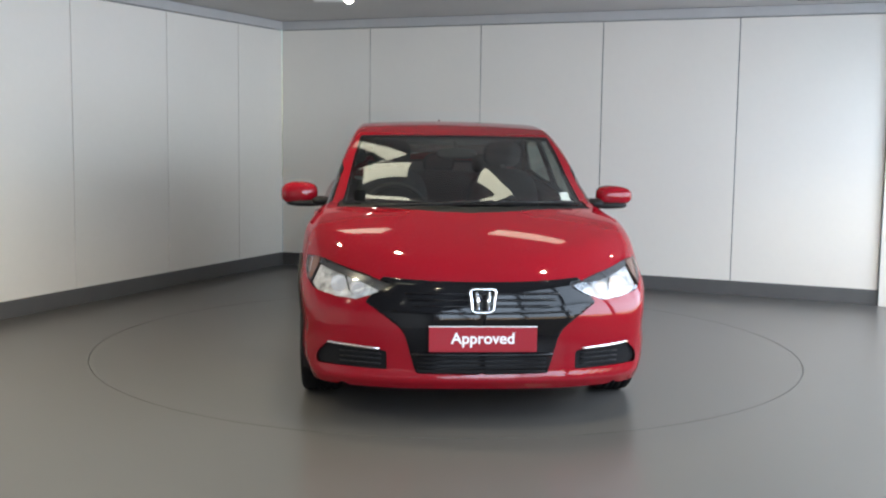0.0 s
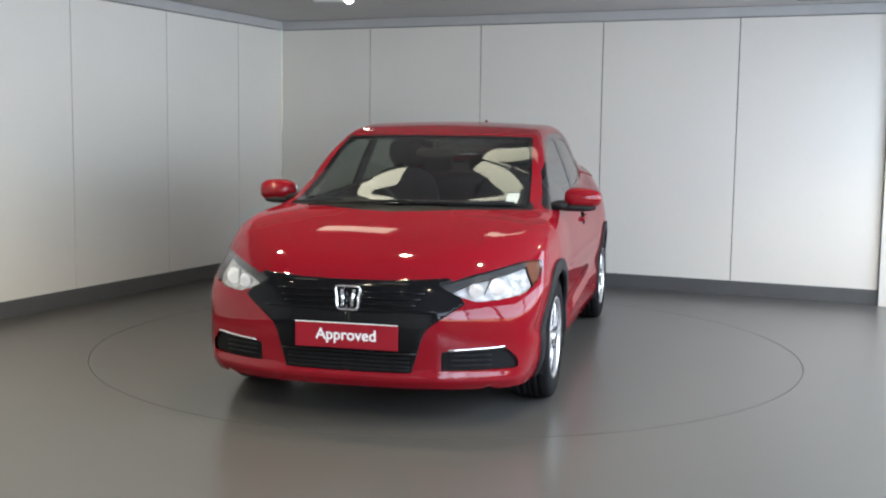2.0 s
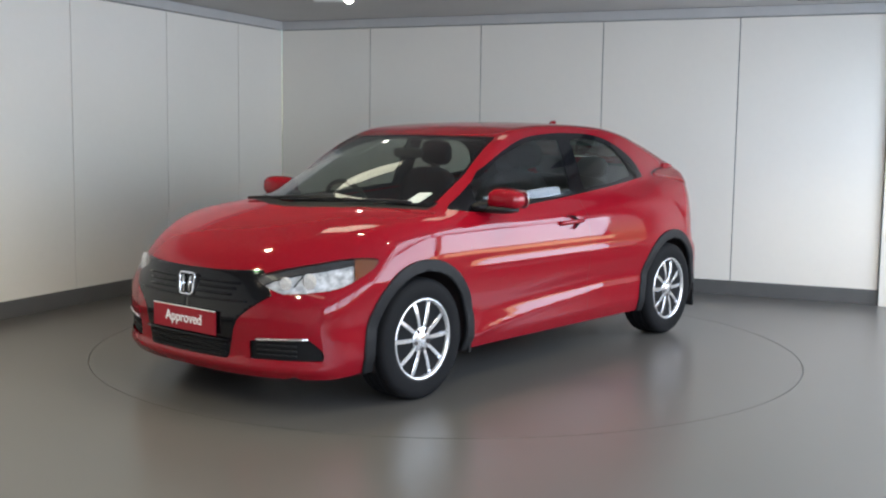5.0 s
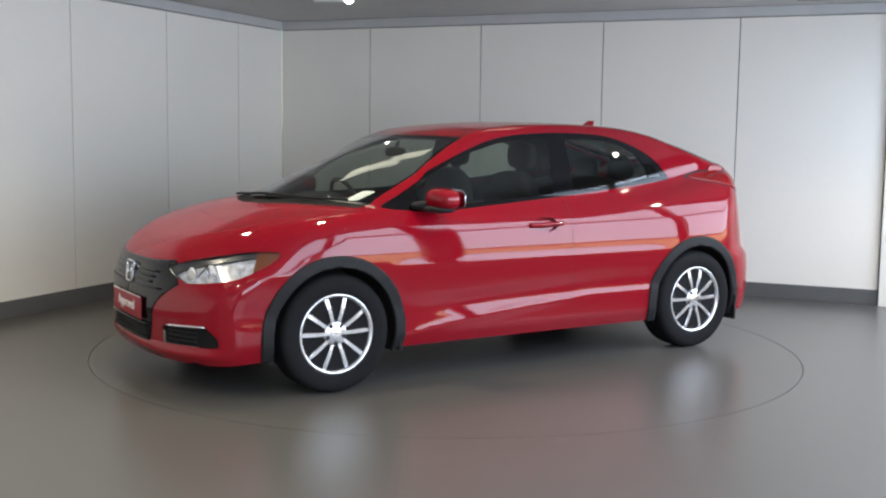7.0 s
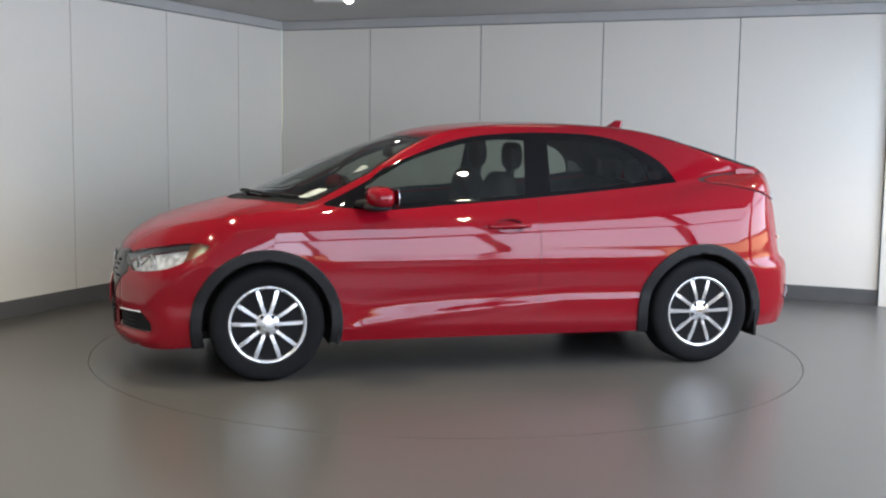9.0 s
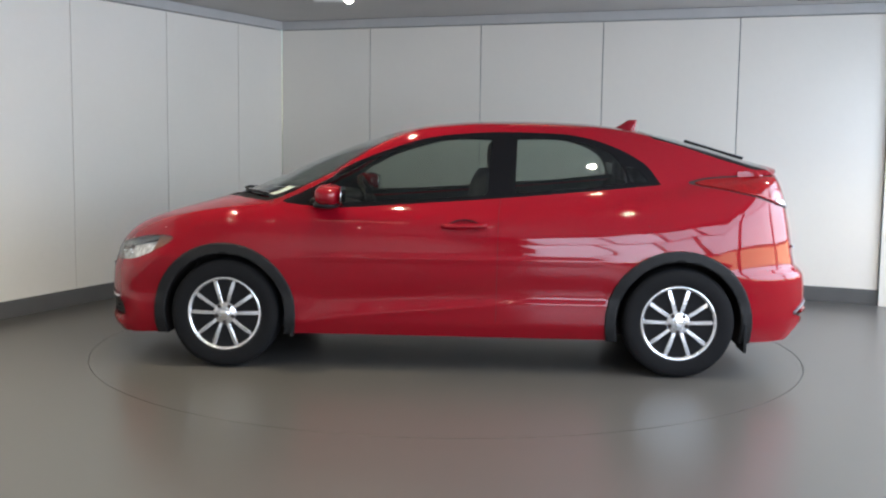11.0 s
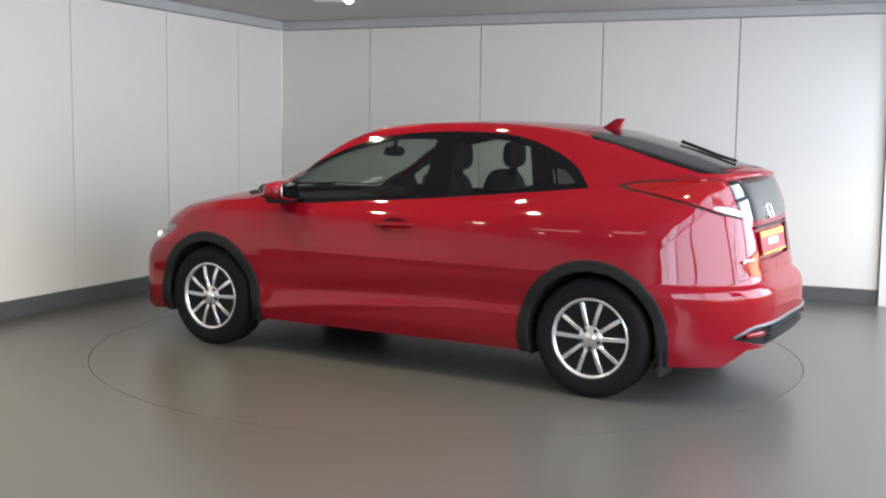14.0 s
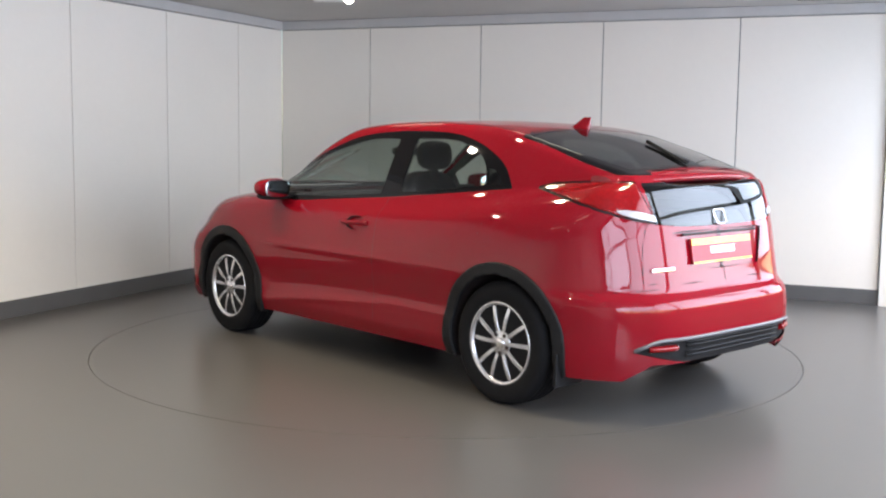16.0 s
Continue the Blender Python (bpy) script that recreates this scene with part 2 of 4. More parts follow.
def smax(vals, k):
    """Rounded intersection: the largest, with edges softened over about k metres."""
    a = vals[0]
    for b in vals[1:]:
        h = np.clip(0.5 + 0.5 * (a - b) / k, 0, 1)
        a = b + (a - b) * h + k * h * (1 - h)
    return a


def smin(a, b, k):
    return -smax([-a, -b], k)


plan_w = curve([(-2.3, 0.78), (-1.95, 0.825), (-1.6, 0.862), (-1.25, 0.885), (-0.6, 0.872), (0, 0.868), (0.6, 0.868), (1.25, 0.885), (1.6, 0.868), (1.9, 0.825), (2.2, 0.75)])
side_in = curve([(0.1, -0.10), (0.22, -0.035), (0.30, -0.012), (0.36, -0.010), (0.43, -0.016), (0.52, -0.006), (0.62, 0.0), (0.72, -0.005), (0.82, -0.018), (0.92, -0.047), (1.02, -0.105), (1.15, -0.19), (1.5, -0.42)])
nose_x = curve([(0.10, 2.02), (0.19, 2.105), (0.235, 2.132), (0.28, 2.122), (0.34, 2.124), (0.42, 2.13), (0.52, 2.125), (0.60, 2.108), (0.68, 2.085), (0.76, 2.04), (0.9, 1.90), (1.2, 1.6)])
tail_x = curve([(0.1, -2.02), (0.24, -2.075), (0.34, -2.095), (0.46, -2.098), (0.555, -2.090), (0.59, -2.072), (0.625, -2.036), (0.66, -2.026), (0.78, -2.006), (0.90, -1.983), (0.97, -1.967), (1.10, -1.925), (1.18, -1.890), (1.5, -1.82)])
deck_z = curve([(2.3, 0.60), (2.13, 0.692), (2.06, 0.738), (1.95, 0.796), (1.8, 0.856), (1.6, 0.917), (1.4, 0.963), (1.2, 0.988), (0.9, 1.005), (0.3, 0.995), (-0.3, 1.0), (-0.9, 1.045), (-1.3, 1.095), (-1.6, 1.135), (-1.85, 1.165), (-2.2, 1.16)])
roof_z = curve([(2.0, 0.70), (1.38, 0.972), (1.1, 1.098), (0.8, 1.226), (0.5, 1.335), (0.3, 1.389), (0.1, 1.423), (-0.15, 1.442), (-0.45, 1.447), (-0.75, 1.438), (-1.0, 1.415), (-1.2, 1.383), (-1.5, 1.310), (-1.8, 1.222), (-2.0, 1.165)])
cabin_w = curve([(1.6, 0.745), (1.0, 0.765), (0.5, 0.77), (0, 0.77), (-0.6, 0.765), (-1.1, 0.74), (-1.5, 0.685), (-1.9, 0.60), (-2.2, 0.52)])


def body_f(p):
    """Below nought inside the car body."""
    x, y, z = p[..., 0], np.abs(p[..., 1]), p[..., 2]
    front = x - (nose_x(z) - (0.155 + 0.11 * (0.5 + 0.5 * np.tanh((z - 0.66) / 0.09))) * (y / 0.7) ** 3.0)
    rear = (tail_x(z) + 0.150 * (y / 0.7) ** 5.0) - x
    # flank: a soft waistline, and a hollow over a crease that climbs from the front arch to the rear one
    rise = 0.275 + 0.135 * np.clip((0.82 - x) / 1.25, 0, 1) ** 0.7
    span = np.clip((0.95 - x) / 0.15, 0, 1) * np.clip((x + 1.02) / 0.15, 0, 1)
    flank = span * (0.006 * np.exp(-((z - rise) / 0.022) ** 2) - 0.008 * np.exp(-((z - rise - 0.085) / 0.055) ** 2))
    flank = flank + 0.005 * np.exp(-((z - 0.655) / 0.020) ** 2) * np.clip((1.0 - x) / 0.3, 0, 1) * np.clip((x + 1.1) / 0.3, 0, 1)
    # the front wings draw in towards the bonnet
    flank = flank - 0.055 * np.clip((x - 1.25) / 0.6, 0, 1.2) * np.clip((z - 0.64) / 0.2, 0, 1.2)
    side = y - (plan_w(x) + side_in(z) + flank)
    deck = (z - (deck_z(x) - 0.048 * (y / 0.75) ** 3)) * 0.95
    low = smax([side, front, rear, deck], 0.07)
    shift = np.where(x > 0.2, 0.35 * (y / 0.72) ** 2 * np.clip((x - 0.2) / 0.5, 0, 1), 0) - 0.10 * (y / 0.6) ** 2 * np.clip((-0.9 - x) / 0.4, 0, 1)
    top = (z - (roof_z(x + shift) - 0.020 * (y / 0.6) ** 2)) * 0.93
    dz = np.maximum(z - 0.95, -0.06)
    wall = (y - (cabin_w(x) - 0.29 * dz - 0.22 * dz * np.abs(dz))) * 0.93
    cabin = smax([top, wall, rear, front + 0.1], 0.042)
    return smin(low, cabin, 0.05)


def hem(x, y):
    """The height of the body's lower edge: lower under the nose, higher in the middle of the tail."""
    return 0.207 - 0.022 * np.clip((x - 1.55) / 0.3, 0, 1) + 0.082 * np.clip((-1.86 - x) / 0.1, 0, 1) * np.clip((0.68 - y) / 0.1, 0, 1)


def body_grid(step):
    """The solid's left half as a grid of four-sided cells, by casting rays out from its spine."""
    x0, x1, y1, z0, z1 = -2.08, 2.10, 0.86, 0.07, 1.36
    nx, ny, nz = int((x1 - x0) / step), int(y1 / step), int((z1 - z0) / step)
    X, Y, Z = np.linspace(x0, x1, nx + 1), np.linspace(0, y1, ny + 1), np.linspace(z0, z1, nz + 1)
    patches = []
    a, b = np.meshgrid(X, Z, indexing="ij")
    patches.append((np.stack([a, np.full_like(a, y1), b], -1), False))
    a, b = np.meshgrid(X, Y, indexing="ij")
    patches.append((np.stack([a, b, np.full_like(a, z1)], -1), True))
    a, b = np.meshgrid(Y, Z, indexing="ij")
    patches.append((np.stack([np.full_like(a, x1), a, b], -1), False))
    patches.append((np.stack([np.full_like(a, x0), a, b], -1), True))
    verts, quads, base = [], [], 0
    for q, flip in patches:
        s = np.stack([q[..., 0] * 0.78, np.zeros_like(q[..., 0]), np.full_like(q[..., 0], 0.60)], -1)
        d = q - s
        lo, hi = np.full(q.shape[:2], 0.02), np.full(q.shape[:2], 2.2)
        for _ in range(26):
            mid = (lo + hi) / 2
            inside = body_f(s + d * mid[..., None]) < 0
            lo, hi = np.where(inside, mid, lo), np.where(inside, hi, mid)
        v = s + d * lo[..., None]
        n, m = q.shape[:2]
        idx = base + np.arange(n * m).reshape(n, m)
        c = np.stack([idx[:-1, :-1], idx[1:, :-1], idx[1:, 1:], idx[:-1, 1:]], -1).reshape(-1, 4)
        verts.append(v.reshape(-1, 3))
        quads.append(c[:, ::-1] if flip else c)
        base += n * m
    V, Q = np.concatenate(verts), np.concatenate(quads)
    key = np.round(V, 5)
    _, first, inv = np.unique(key, axis=0, return_index=True, return_inverse=True)
    inv = inv.reshape(-1)
    V, Q = V[first], inv[Q]
    # one turning sense: all faces outwards
    cells = [list(dict.fromkeys(int(i) for i in q)) for q in Q]
    return V, [c for c in cells if len(c) > 2]


def poly_sd(px, py, outline):
    """Signed distance to a closed outline in a plane (below nought inside)."""
    pts = np.array(outline, float)
    d = np.full(px.shape, 1e9)
    inside = np.zeros(px.shape, bool)
    for (ax, ay), (bx, by) in zip(pts, np.roll(pts, -1, axis=0)):
        ex, ey = bx - ax, by - ay
        h = np.clip(((px - ax) * ex + (py - ay) * ey) / (ex * ex + ey * ey + 1e-12), 0, 1)
        d = np.minimum(d, (px - ax - h * ex) ** 2 + (py - ay - h * ey) ** 2)
        cross = ((ay > py) != (by > py)) & (px < ex * (py - ay) / (by - ay if by != ay else 1e-12) + ax)
        inside ^= cross
    d = np.sqrt(d)
    return np.where(inside, -d, d)


def rounded(points, n=6):
    """A closed smooth outline through the points (Catmull-Rom); a point given as (x, y, 1) stays a sharp corner."""
    out, k = [], len(points)
    for i in range(k):
        p0, p1, p2, p3 = (np.array(points[(i + j) % k][:2], float) for j in (-1, 0, 1, 2))
        if len(points[i]) > 2:
            p0 = p1
        if len(points[(i + 1) % k]) > 2:
            p3 = p2
        for s in np.arange(n) / n:
            out.append(tuple(0.5 * (2 * p1 + (p2 - p0) * s + (2 * p0 - 5 * p1 + 4 * p2 - p3) * s * s + (3 * p1 - p0 - 3 * p2 + p3) * s ** 3)))
    return out


class Shell:
    """Cells of a surface, from which regions are cut along exact outlines."""

    def __init__(self, V, polys):
        self.V, self.polys = [tuple(v) for v in V], polys

    def cut(self, region):
        """Takes out and returns the cells where region(points) is below nought, splitting those on its edge."""
        sd = region(np.array(self.V))
        sd = np.where(np.abs(sd) < 1e-6, 1e-6, sd).tolist()
        taken, left, cache = [], [], {}
        for poly in self.polys:
            s = [sd[i] < 0 for i in poly]
            if all(s):
                taken.append(poly)
            elif not any(s):
                left.append(poly)
            else:
                a, b = [], []
                for i, j in zip(poly, poly[1:] + poly[:1]):
                    (a if sd[i] < 0 else b).append(i)
                    if (sd[i] < 0) != (sd[j] < 0):
                        e = (min(i, j), max(i, j))
                        if e not in cache:
                            f = sd[e[0]] / (sd[e[0]] - sd[e[1]])
                            p, q = self.V[e[0]], self.V[e[1]]
                            cache[e] = len(self.V)
                            self.V.append(tuple(p[k] + f * (q[k] - p[k]) for k in range(3)))
                        a.append(cache[e])
                        b.append(cache[e])
                if len(a) > 2:
                    taken.append(a)
                if len(b) > 2:
                    left.append(b)
        self.polys = left
        return taken


def normals_of(P):
    e = 0.004
    g = np.stack([body_f(P + e * np.eye(3)[k]) - body_f(P - e * np.eye(3)[k]) for k in range(3)], -1)
    return g / (np.linalg.norm(g, axis=1, keepdims=True) + 1e-9)


def shell_mesh(name, shell, polys, mat, parent, push=0.0, mirror=False, both=False, label="", thick=0.0, own_normals=False):
    """A mesh of cut cells, pushed out along the surface; mirror: on the car's right; both: on both sides in one mesh."""
    used = sorted({i for q in polys for i in q})
    at = {i: k for k, i in enumerate(used)}
    P = np.array([shell.V[i] for i in used])
    N = normals_of(P)
    faces = []
    for q in polys:
        f = [at[i] for i in q]
        a, b, c = P[f[0]], P[f[1]], P[f[2]]
        if np.dot(np.cross(b - a, c - a), N[f[0]]) < 0:
            f.reverse()
        faces.append(f)
    P = P + push * N
    if both or mirror:
        flip = np.array([1, -1, 1])
        P2, N2, F2 = P * flip, N * flip, [f[::-1] for f in faces]
        if mirror:
            P, N, faces = P2, N2, F2
        else:
            n = len(P)
            P, N, faces = np.concatenate([P, P2]), np.concatenate([N, N2]), faces + [[i + n for i in f] for f in F2]
            # weld the middle line
            key = {}
            remap = list(range(len(P)))
            for i in np.nonzero(np.abs(P[:, 1]) < 1e-4)[0]:
                k = tuple(np.round(P[i], 5))
                remap[i] = key.setdefault(k, int(i))
            faces = [[remap[i] for i in f] for f in faces]
    if thick:
        # closed plate: a second skin inside and a rim round the open edges
        n = len(P)
        count = {}
        for f in faces:
            for i, j in zip(f, f[1:] + f[:1]):
                count[(i, j)] = count.get((i, j), 0) + 1
        rim = [[j, i, i + n, j + n] for (i, j) in count if (j, i) not in count]
        faces = faces + [[i + n for i in f][::-1] for f in faces] + rim
        P = np.concatenate([P, P - thick * N])
        N = np.concatenate([N, -N])
    me = bpy.data.meshes.new(name)
    faces = [f for f in (list(dict.fromkeys(f)) for f in faces) if len(f) > 2]
    me.from_pydata(P.tolist(), [], faces)
    me.materials.append(mat)
    for poly in me.polygons:
        poly.use_smooth = True
    me.update()
    if not thick and not own_normals:
        me.normals_split_custom_set_from_vertices([tuple(v) for v in N])
    ob = new(name, me)
    ob.parent = parent
    if label:
        tagged(ob, label)
    return ob
# ---------------------------------------------------------------- the car's panels
car = new("car")
car.empty_display_size = 0.3
tagged(car, "red five-door hatchback with black wheel arch cladding on the turntable", "car")
shell = Shell(*body_grid(0.0165))
AXLE, HUB_Z = 1.2975, 0.316
M_AMBER = material("amber_lens", (0.15, 0.05, 0.02), 0.15, coat=0.5)
M_REDLENS = material("red_tail_lens", (0.20, 0.003, 0.005), 0.12, spec=0.2, coat=0.4, vary=0.25, scale=60)
M_WHITELENS = material("white_tail_lens", (0.40, 0.39, 0.41), 0.12, coat=0.8, vary=0.1, scale=60)
# blotchy pale grey: the reflector's bright and dark reflections are put in its colour
M_REFLECTOR = material("lamp_reflector", (0.55, 0.56, 0.58), 0.2, coat=0.6, vary=0.7, scale=30, bump=0.5, bump_scale=45)
M_MESH = material("black_grille_mesh", (0.007, 0.007, 0.008), 0.6, spec=0.15, vary=0.2, scale=60, bump=0.6, bump_scale=180)


def side_region(outline, least_y=0.45, grow=0.0):
    def f(P):
        dz = np.maximum(P[:, 2] - 0.95, 0)
        pillar = cabin_w(P[:, 0]) - 0.29 * dz - 0.22 * dz * dz - 0.030        # stays on the flank, off the front of the pillar
        guard = np.where(P[:, 2] > 0.93, np.maximum(least_y, np.where(P[:, 0] > 0.3, pillar, least_y)), least_y)
        return np.maximum(poly_sd(P[:, 0], P[:, 2], outline) - grow, guard - P[:, 1])
    return f


def top_region(outline, least_z, grow=0.0, lo=-9.0, hi=9.0):
    full = list(outline) + [(a, -b) for a, b in reversed(outline)]
    return lambda P: np.maximum.reduce([poly_sd(P[:, 0], P[:, 1], full) - grow, least_z - P[:, 2], lo - P[:, 0], P[:, 0] - hi])


def end_region(outline, front, grow=0.0):
    """An outline of the front or the rear face, in y and z, for both sides of the middle."""
    full = list(outline) + [(-a, b) for a, b in reversed(outline)]
    return lambda P: np.maximum(poly_sd(P[:, 1], P[:, 2], full) - grow, (1.80 - P[:, 0]) if front else (P[:, 0] + 1.68))


def wrap_region(outline, front, grow=0.0):
    """An outline that wraps round a corner of the car: (y - x, z) at the front, (-x - y, z) at the rear."""
    def f(P):
        w = P[:, 1] - P[:, 0] if front else -P[:, 0] - P[:, 1]
        guard = np.maximum(1.40 - P[:, 0] if front else P[:, 0] + 1.25, 0.25 - P[:, 1])
        return np.maximum((poly_sd(w, P[:, 2], outline) - grow) * 0.8, guard)
    return f


def band(region, half):
    """A thin line along a region's edge."""
    return lambda P: np.abs(region(P)) - half


def both_sides(name, polys, mat, push=0.0, label="", thick=0.0, parent=None):
    """A left and a right part."""
    return [shell_mesh(name, shell, polys, mat, parent or car, push, mirror=k, label=label, thick=thick) for k in (False, True)]


def arch(x, r):
    return lambda P: np.maximum(np.hypot(P[:, 0] - x, (P[:, 2] - HUB_Z) * np.where(P[:, 2] < HUB_Z, 0.82, 1.0)) - r, 0.45 - P[:, 1])


SEAM = 0.0022
lining = []          # cells that the cabin's lining repeats

# nothing below the lower edge
shell.cut(lambda P: P[:, 2] - hem(P[:, 0], np.abs(P[:, 1])))
# wheel openings, then their cladding
for ax in (AXLE, -AXLE):
    shell.cut(arch(ax, 0.352))
    ring = shell.cut(arch(ax, 0.413))
    both_sides("wheel_arch_cladding", ring, M_PLASTIC, 0.011, "matt black plastic wheel arch cladding", thick=0.03)

# side glass
FRONT_GLASS = rounded([(0.735, 0.962, 1), (0.24, 0.984), (-0.205, 1.018, 1), (-0.232, 1.335, 1), (-0.05, 1.336), (0.14, 1.312), (0.411, 1.236), (0.62, 1.142), (0.735, 1.075)])
REAR_GLASS = rounded([(-0.365, 1.032, 1), (-0.375, 1.340, 1), (-0.55, 1.342), (-0.72, 1.328), (-0.88, 1.278), (-0.975, 1.20), (-1.01, 1.10, 1), (-0.70, 1.058)])
QUARTER = rounded([(-1.025, 1.105, 1), (-1.0, 1.19, 1), (-1.06, 1.175), (-1.13, 1.105, 1)])
OPENING = rounded([(0.985, 0.965, 1), (0.89, 0.951), (0.61, 0.937), (0.24, 0.962), (-0.275, 1.0), (-0.82, 1.05), (-1.20, 1.088, 1), (-1.108, 1.205), (-0.93, 1.302), (-0.714, 1.362), (-0.46, 1.378), (-0.158, 1.374), (0.14, 1.341), (0.411, 1.256), (0.68, 1.136), (0.866, 1.024)])
g1, g2, g3 = (shell.cut(side_region(o, 0.42)) for o in (FRONT_GLASS, REAR_GLASS, QUARTER))
trim = shell.cut(side_region(OPENING, 0.42))
front_side_glass, rear_side_glass, quarter_glass, window_trim = g1, g2, g3, trim

# windscreen with its dark border, and the cowl before it
WS = [(1.38, 0.0), (1.355, 0.15), (1.29, 0.30), (1.165, 0.53), (1.045, 0.672), (0.68, 0.628), (0.335, 0.572), (0.385, 0.36), (0.42, 0.15), (0.425, 0.0)]
WS_IN = [(1.345, 0.0), (1.32, 0.15), (1.255, 0.30), (1.135, 0.52), (1.02, 0.658), (0.68, 0.614), (0.38, 0.556), (0.425, 0.34), (0.455, 0.15), (0.46, 0.0)]
sticker = shell.cut(lambda P: np.maximum.reduce([np.abs(P[:, 1] - 0.575) - 0.030, np.abs(P[:, 2] - 1.02) - 0.026, 0.6 - P[:, 0], 0.0 - P[:, 1]]))
windscreen = shell.cut(top_region(WS_IN, 0.86, lo=0.2))
ws_edge = shell.cut(top_region(WS, 0.86, lo=0.2))
COWL = [(1.46, 0.0), (1.435, 0.16), (1.37, 0.32), (1.24, 0.54), (1.09, 0.70), (0.98, 0.685), (0.98, 0.0)]
cowl = shell.cut(top_region(COWL, 0.86, lo=0.9))
shell_mesh("windscreen", shell, windscreen, M_GLASS, car, both=True, label="clear laminated windscreen")
shell_mesh("windscreen_border", shell, ws_edge, M_GLOSSBLACK, car, 0.001, both=True)
shell_mesh("cowl", shell, cowl, M_PLASTIC, car, -0.006, both=True, label="black plastic wiper cowl")
shell_mesh("tax_sticker", shell, sticker, material("sticker_paper", (0.42, 0.46, 0.44), 0.6, vary=0.25, scale=60), car, -0.003, label="pale square paper sticker")

# lamps and front mask
HEAD = rounded([(-1.625, 0.668, 1), (-1.50, 0.692), (-1.367, 0.714), (-1.035, 0.751), (-0.87, 0.759), (-0.755, 0.752, 1), (-0.824, 0.698), (-1.024, 0.628), (-1.25, 0.602), (-1.422, 0.594, 1), (-1.544, 0.628)])
region = wrap_region(HEAD, True)
seams = shell.cut(band(region, SEAM))
head_lens = shell.cut(region)
MASK = rounded([(0.0, 0.684, 1), (0.25, 0.688), (0.46, 0.700, 1), (0.54, 0.583, 1), (0.43, 0.51), (0.365, 0.45), (0.330, 0.34), (0.308, 0.262, 1), (0.0, 0.258, 1)])
region = end_region(MASK, True)
seams += shell.cut(band(region, SEAM))
mask_cells = shell.cut(region)
# bonnet
BONNET = [(2.30, 0.0), (2.30, 0.50), (2.05, 0.60), (1.90, 0.700), (1.70, 0.765), (1.4, 0.745), (1.10, 0.705), (1.04, 0.70), (1.0, 0.0)]
region = top_region(BONNET, 0.66, lo=0.95)
seams += shell.cut(lambda P: np.maximum(np.abs(region(P)) - SEAM, 0.70 - P[:, 2]))
bonnet = shell.cut(region)
shell_mesh("bonnet", shell, bonnet, M_RED, car, both=True)

FOG = rounded([(-1.645, 0.362, 1), (-1.55, 0.374), (-1.245, 0.385, 1), (-1.145, 0.325), (-1.14, 0.280, 1), (-1.642, 0.276, 1)])
fog_cells = shell.cut(wrap_region(FOG, True))

# bumper, wings, doors
bump = lambda P: np.maximum.reduce([(P[:, 1] - P[:, 0] + 0.835) * 0.7, P[:, 2] - 0.72, 1.5 - P[:, 0]])
seams += shell.cut(band(bump, SEAM))
front_bumper = shell.cut(bump)
DOOR_F = [(0.985, 1.02), (0.925, 0.84), (0.905, 0.72), (0.893, 0.292), (-0.265, 0.292), (-0.272, 0.9), (-0.29, 1.05)]
DOOR_R = [(-0.29, 1.05), (-0.272, 0.9), (-0.265, 0.292), (-0.80, 0.292), (-0.87, 0.36), (-0.93, 0.50), (-1.03, 0.66), (-1.10, 0.78), (-1.135, 0.92), (-1.175, 1.10)]
CUP = [(-0.08 + 0.088 * math.cos(a), 0.842 + 0.042 * math.sin(a)) for a in np.linspace(0, 2 * math.pi, 33)[:-1]]
cup_cells = shell.cut(side_region(CUP, 0.6))
doors = []
for outline in (DOOR_F, DOOR_R):
    region = side_region(outline, 0.6)
    seams += shell.cut(band(region, SEAM))
    doors.append(shell.cut(region))
region = lambda P: np.maximum.reduce([0.905 - P[:, 0], P[:, 2] - 1.02, 0.3 - P[:, 1]])
wing = shell.cut(region)

# tail: glass, lamps, tailgate, bumper
REAR_IN = [(-1.128, 0.0), (-1.135, 0.20), (-1.15, 0.36), (-1.185, 0.535), (-1.50, 0.51), (-1.775, 0.455), (-1.80, 0.28), (-1.805, 0.0)]
REAR_OUT = [(-1.10, 0.0), (-1.107, 0.20), (-1.123, 0.37), (-1.155, 0.572), (-1.50, 0.548), (-1.80, 0.49), (-1.83, 0.28), (-1.835, 0.0)]
up_glass = shell.cut(top_region(REAR_IN, 1.12, hi=-1.0))
up_edge = shell.cut(top_region(REAR_OUT, 1.12, hi=-1.0))
FLANK = [(-1.06, 1.43), (-1.135, 1.372), (-1.30, 1.318), (-1.55, 1.238), (-1.76, 1.178), (-1.88, 1.178), (-1.88, 1.45)]
flank_cells = shell.cut(lambda P: np.maximum.reduce([poly_sd(P[:, 0], P[:, 2], FLANK), 0.40 - P[:, 1], P[:, 0] + 1.05]))
LOW_GLASS = rounded([(0.0, 1.150, 1), (0.515, 1.142, 1), (0.482, 0.948, 1), (0.3, 0.932), (0.0, 0.926, 1)])
low_glass = shell.cut(end_region(LOW_GLASS, False))
TAIL_W = rounded([(1.17, 1.010, 1), (1.26, 1.014), (1.36, 1.006), (1.455, 0.988, 1), (1.478, 0.955, 1), (1.30, 0.980)])
TAIL = rounded([(0.70, 1.102, 1), (0.843, 1.128), (1.10, 1.142), (1.325, 1.146, 1), (1.482, 0.952, 1), (1.26, 0.980), (1.10, 1.010), (0.869, 1.062)])
tail_white = shell.cut(wrap_region(TAIL_W, False))
region = wrap_region(TAIL, False)
seams += shell.cut(band(region, 0.005))
tail_red = shell.cut(region)
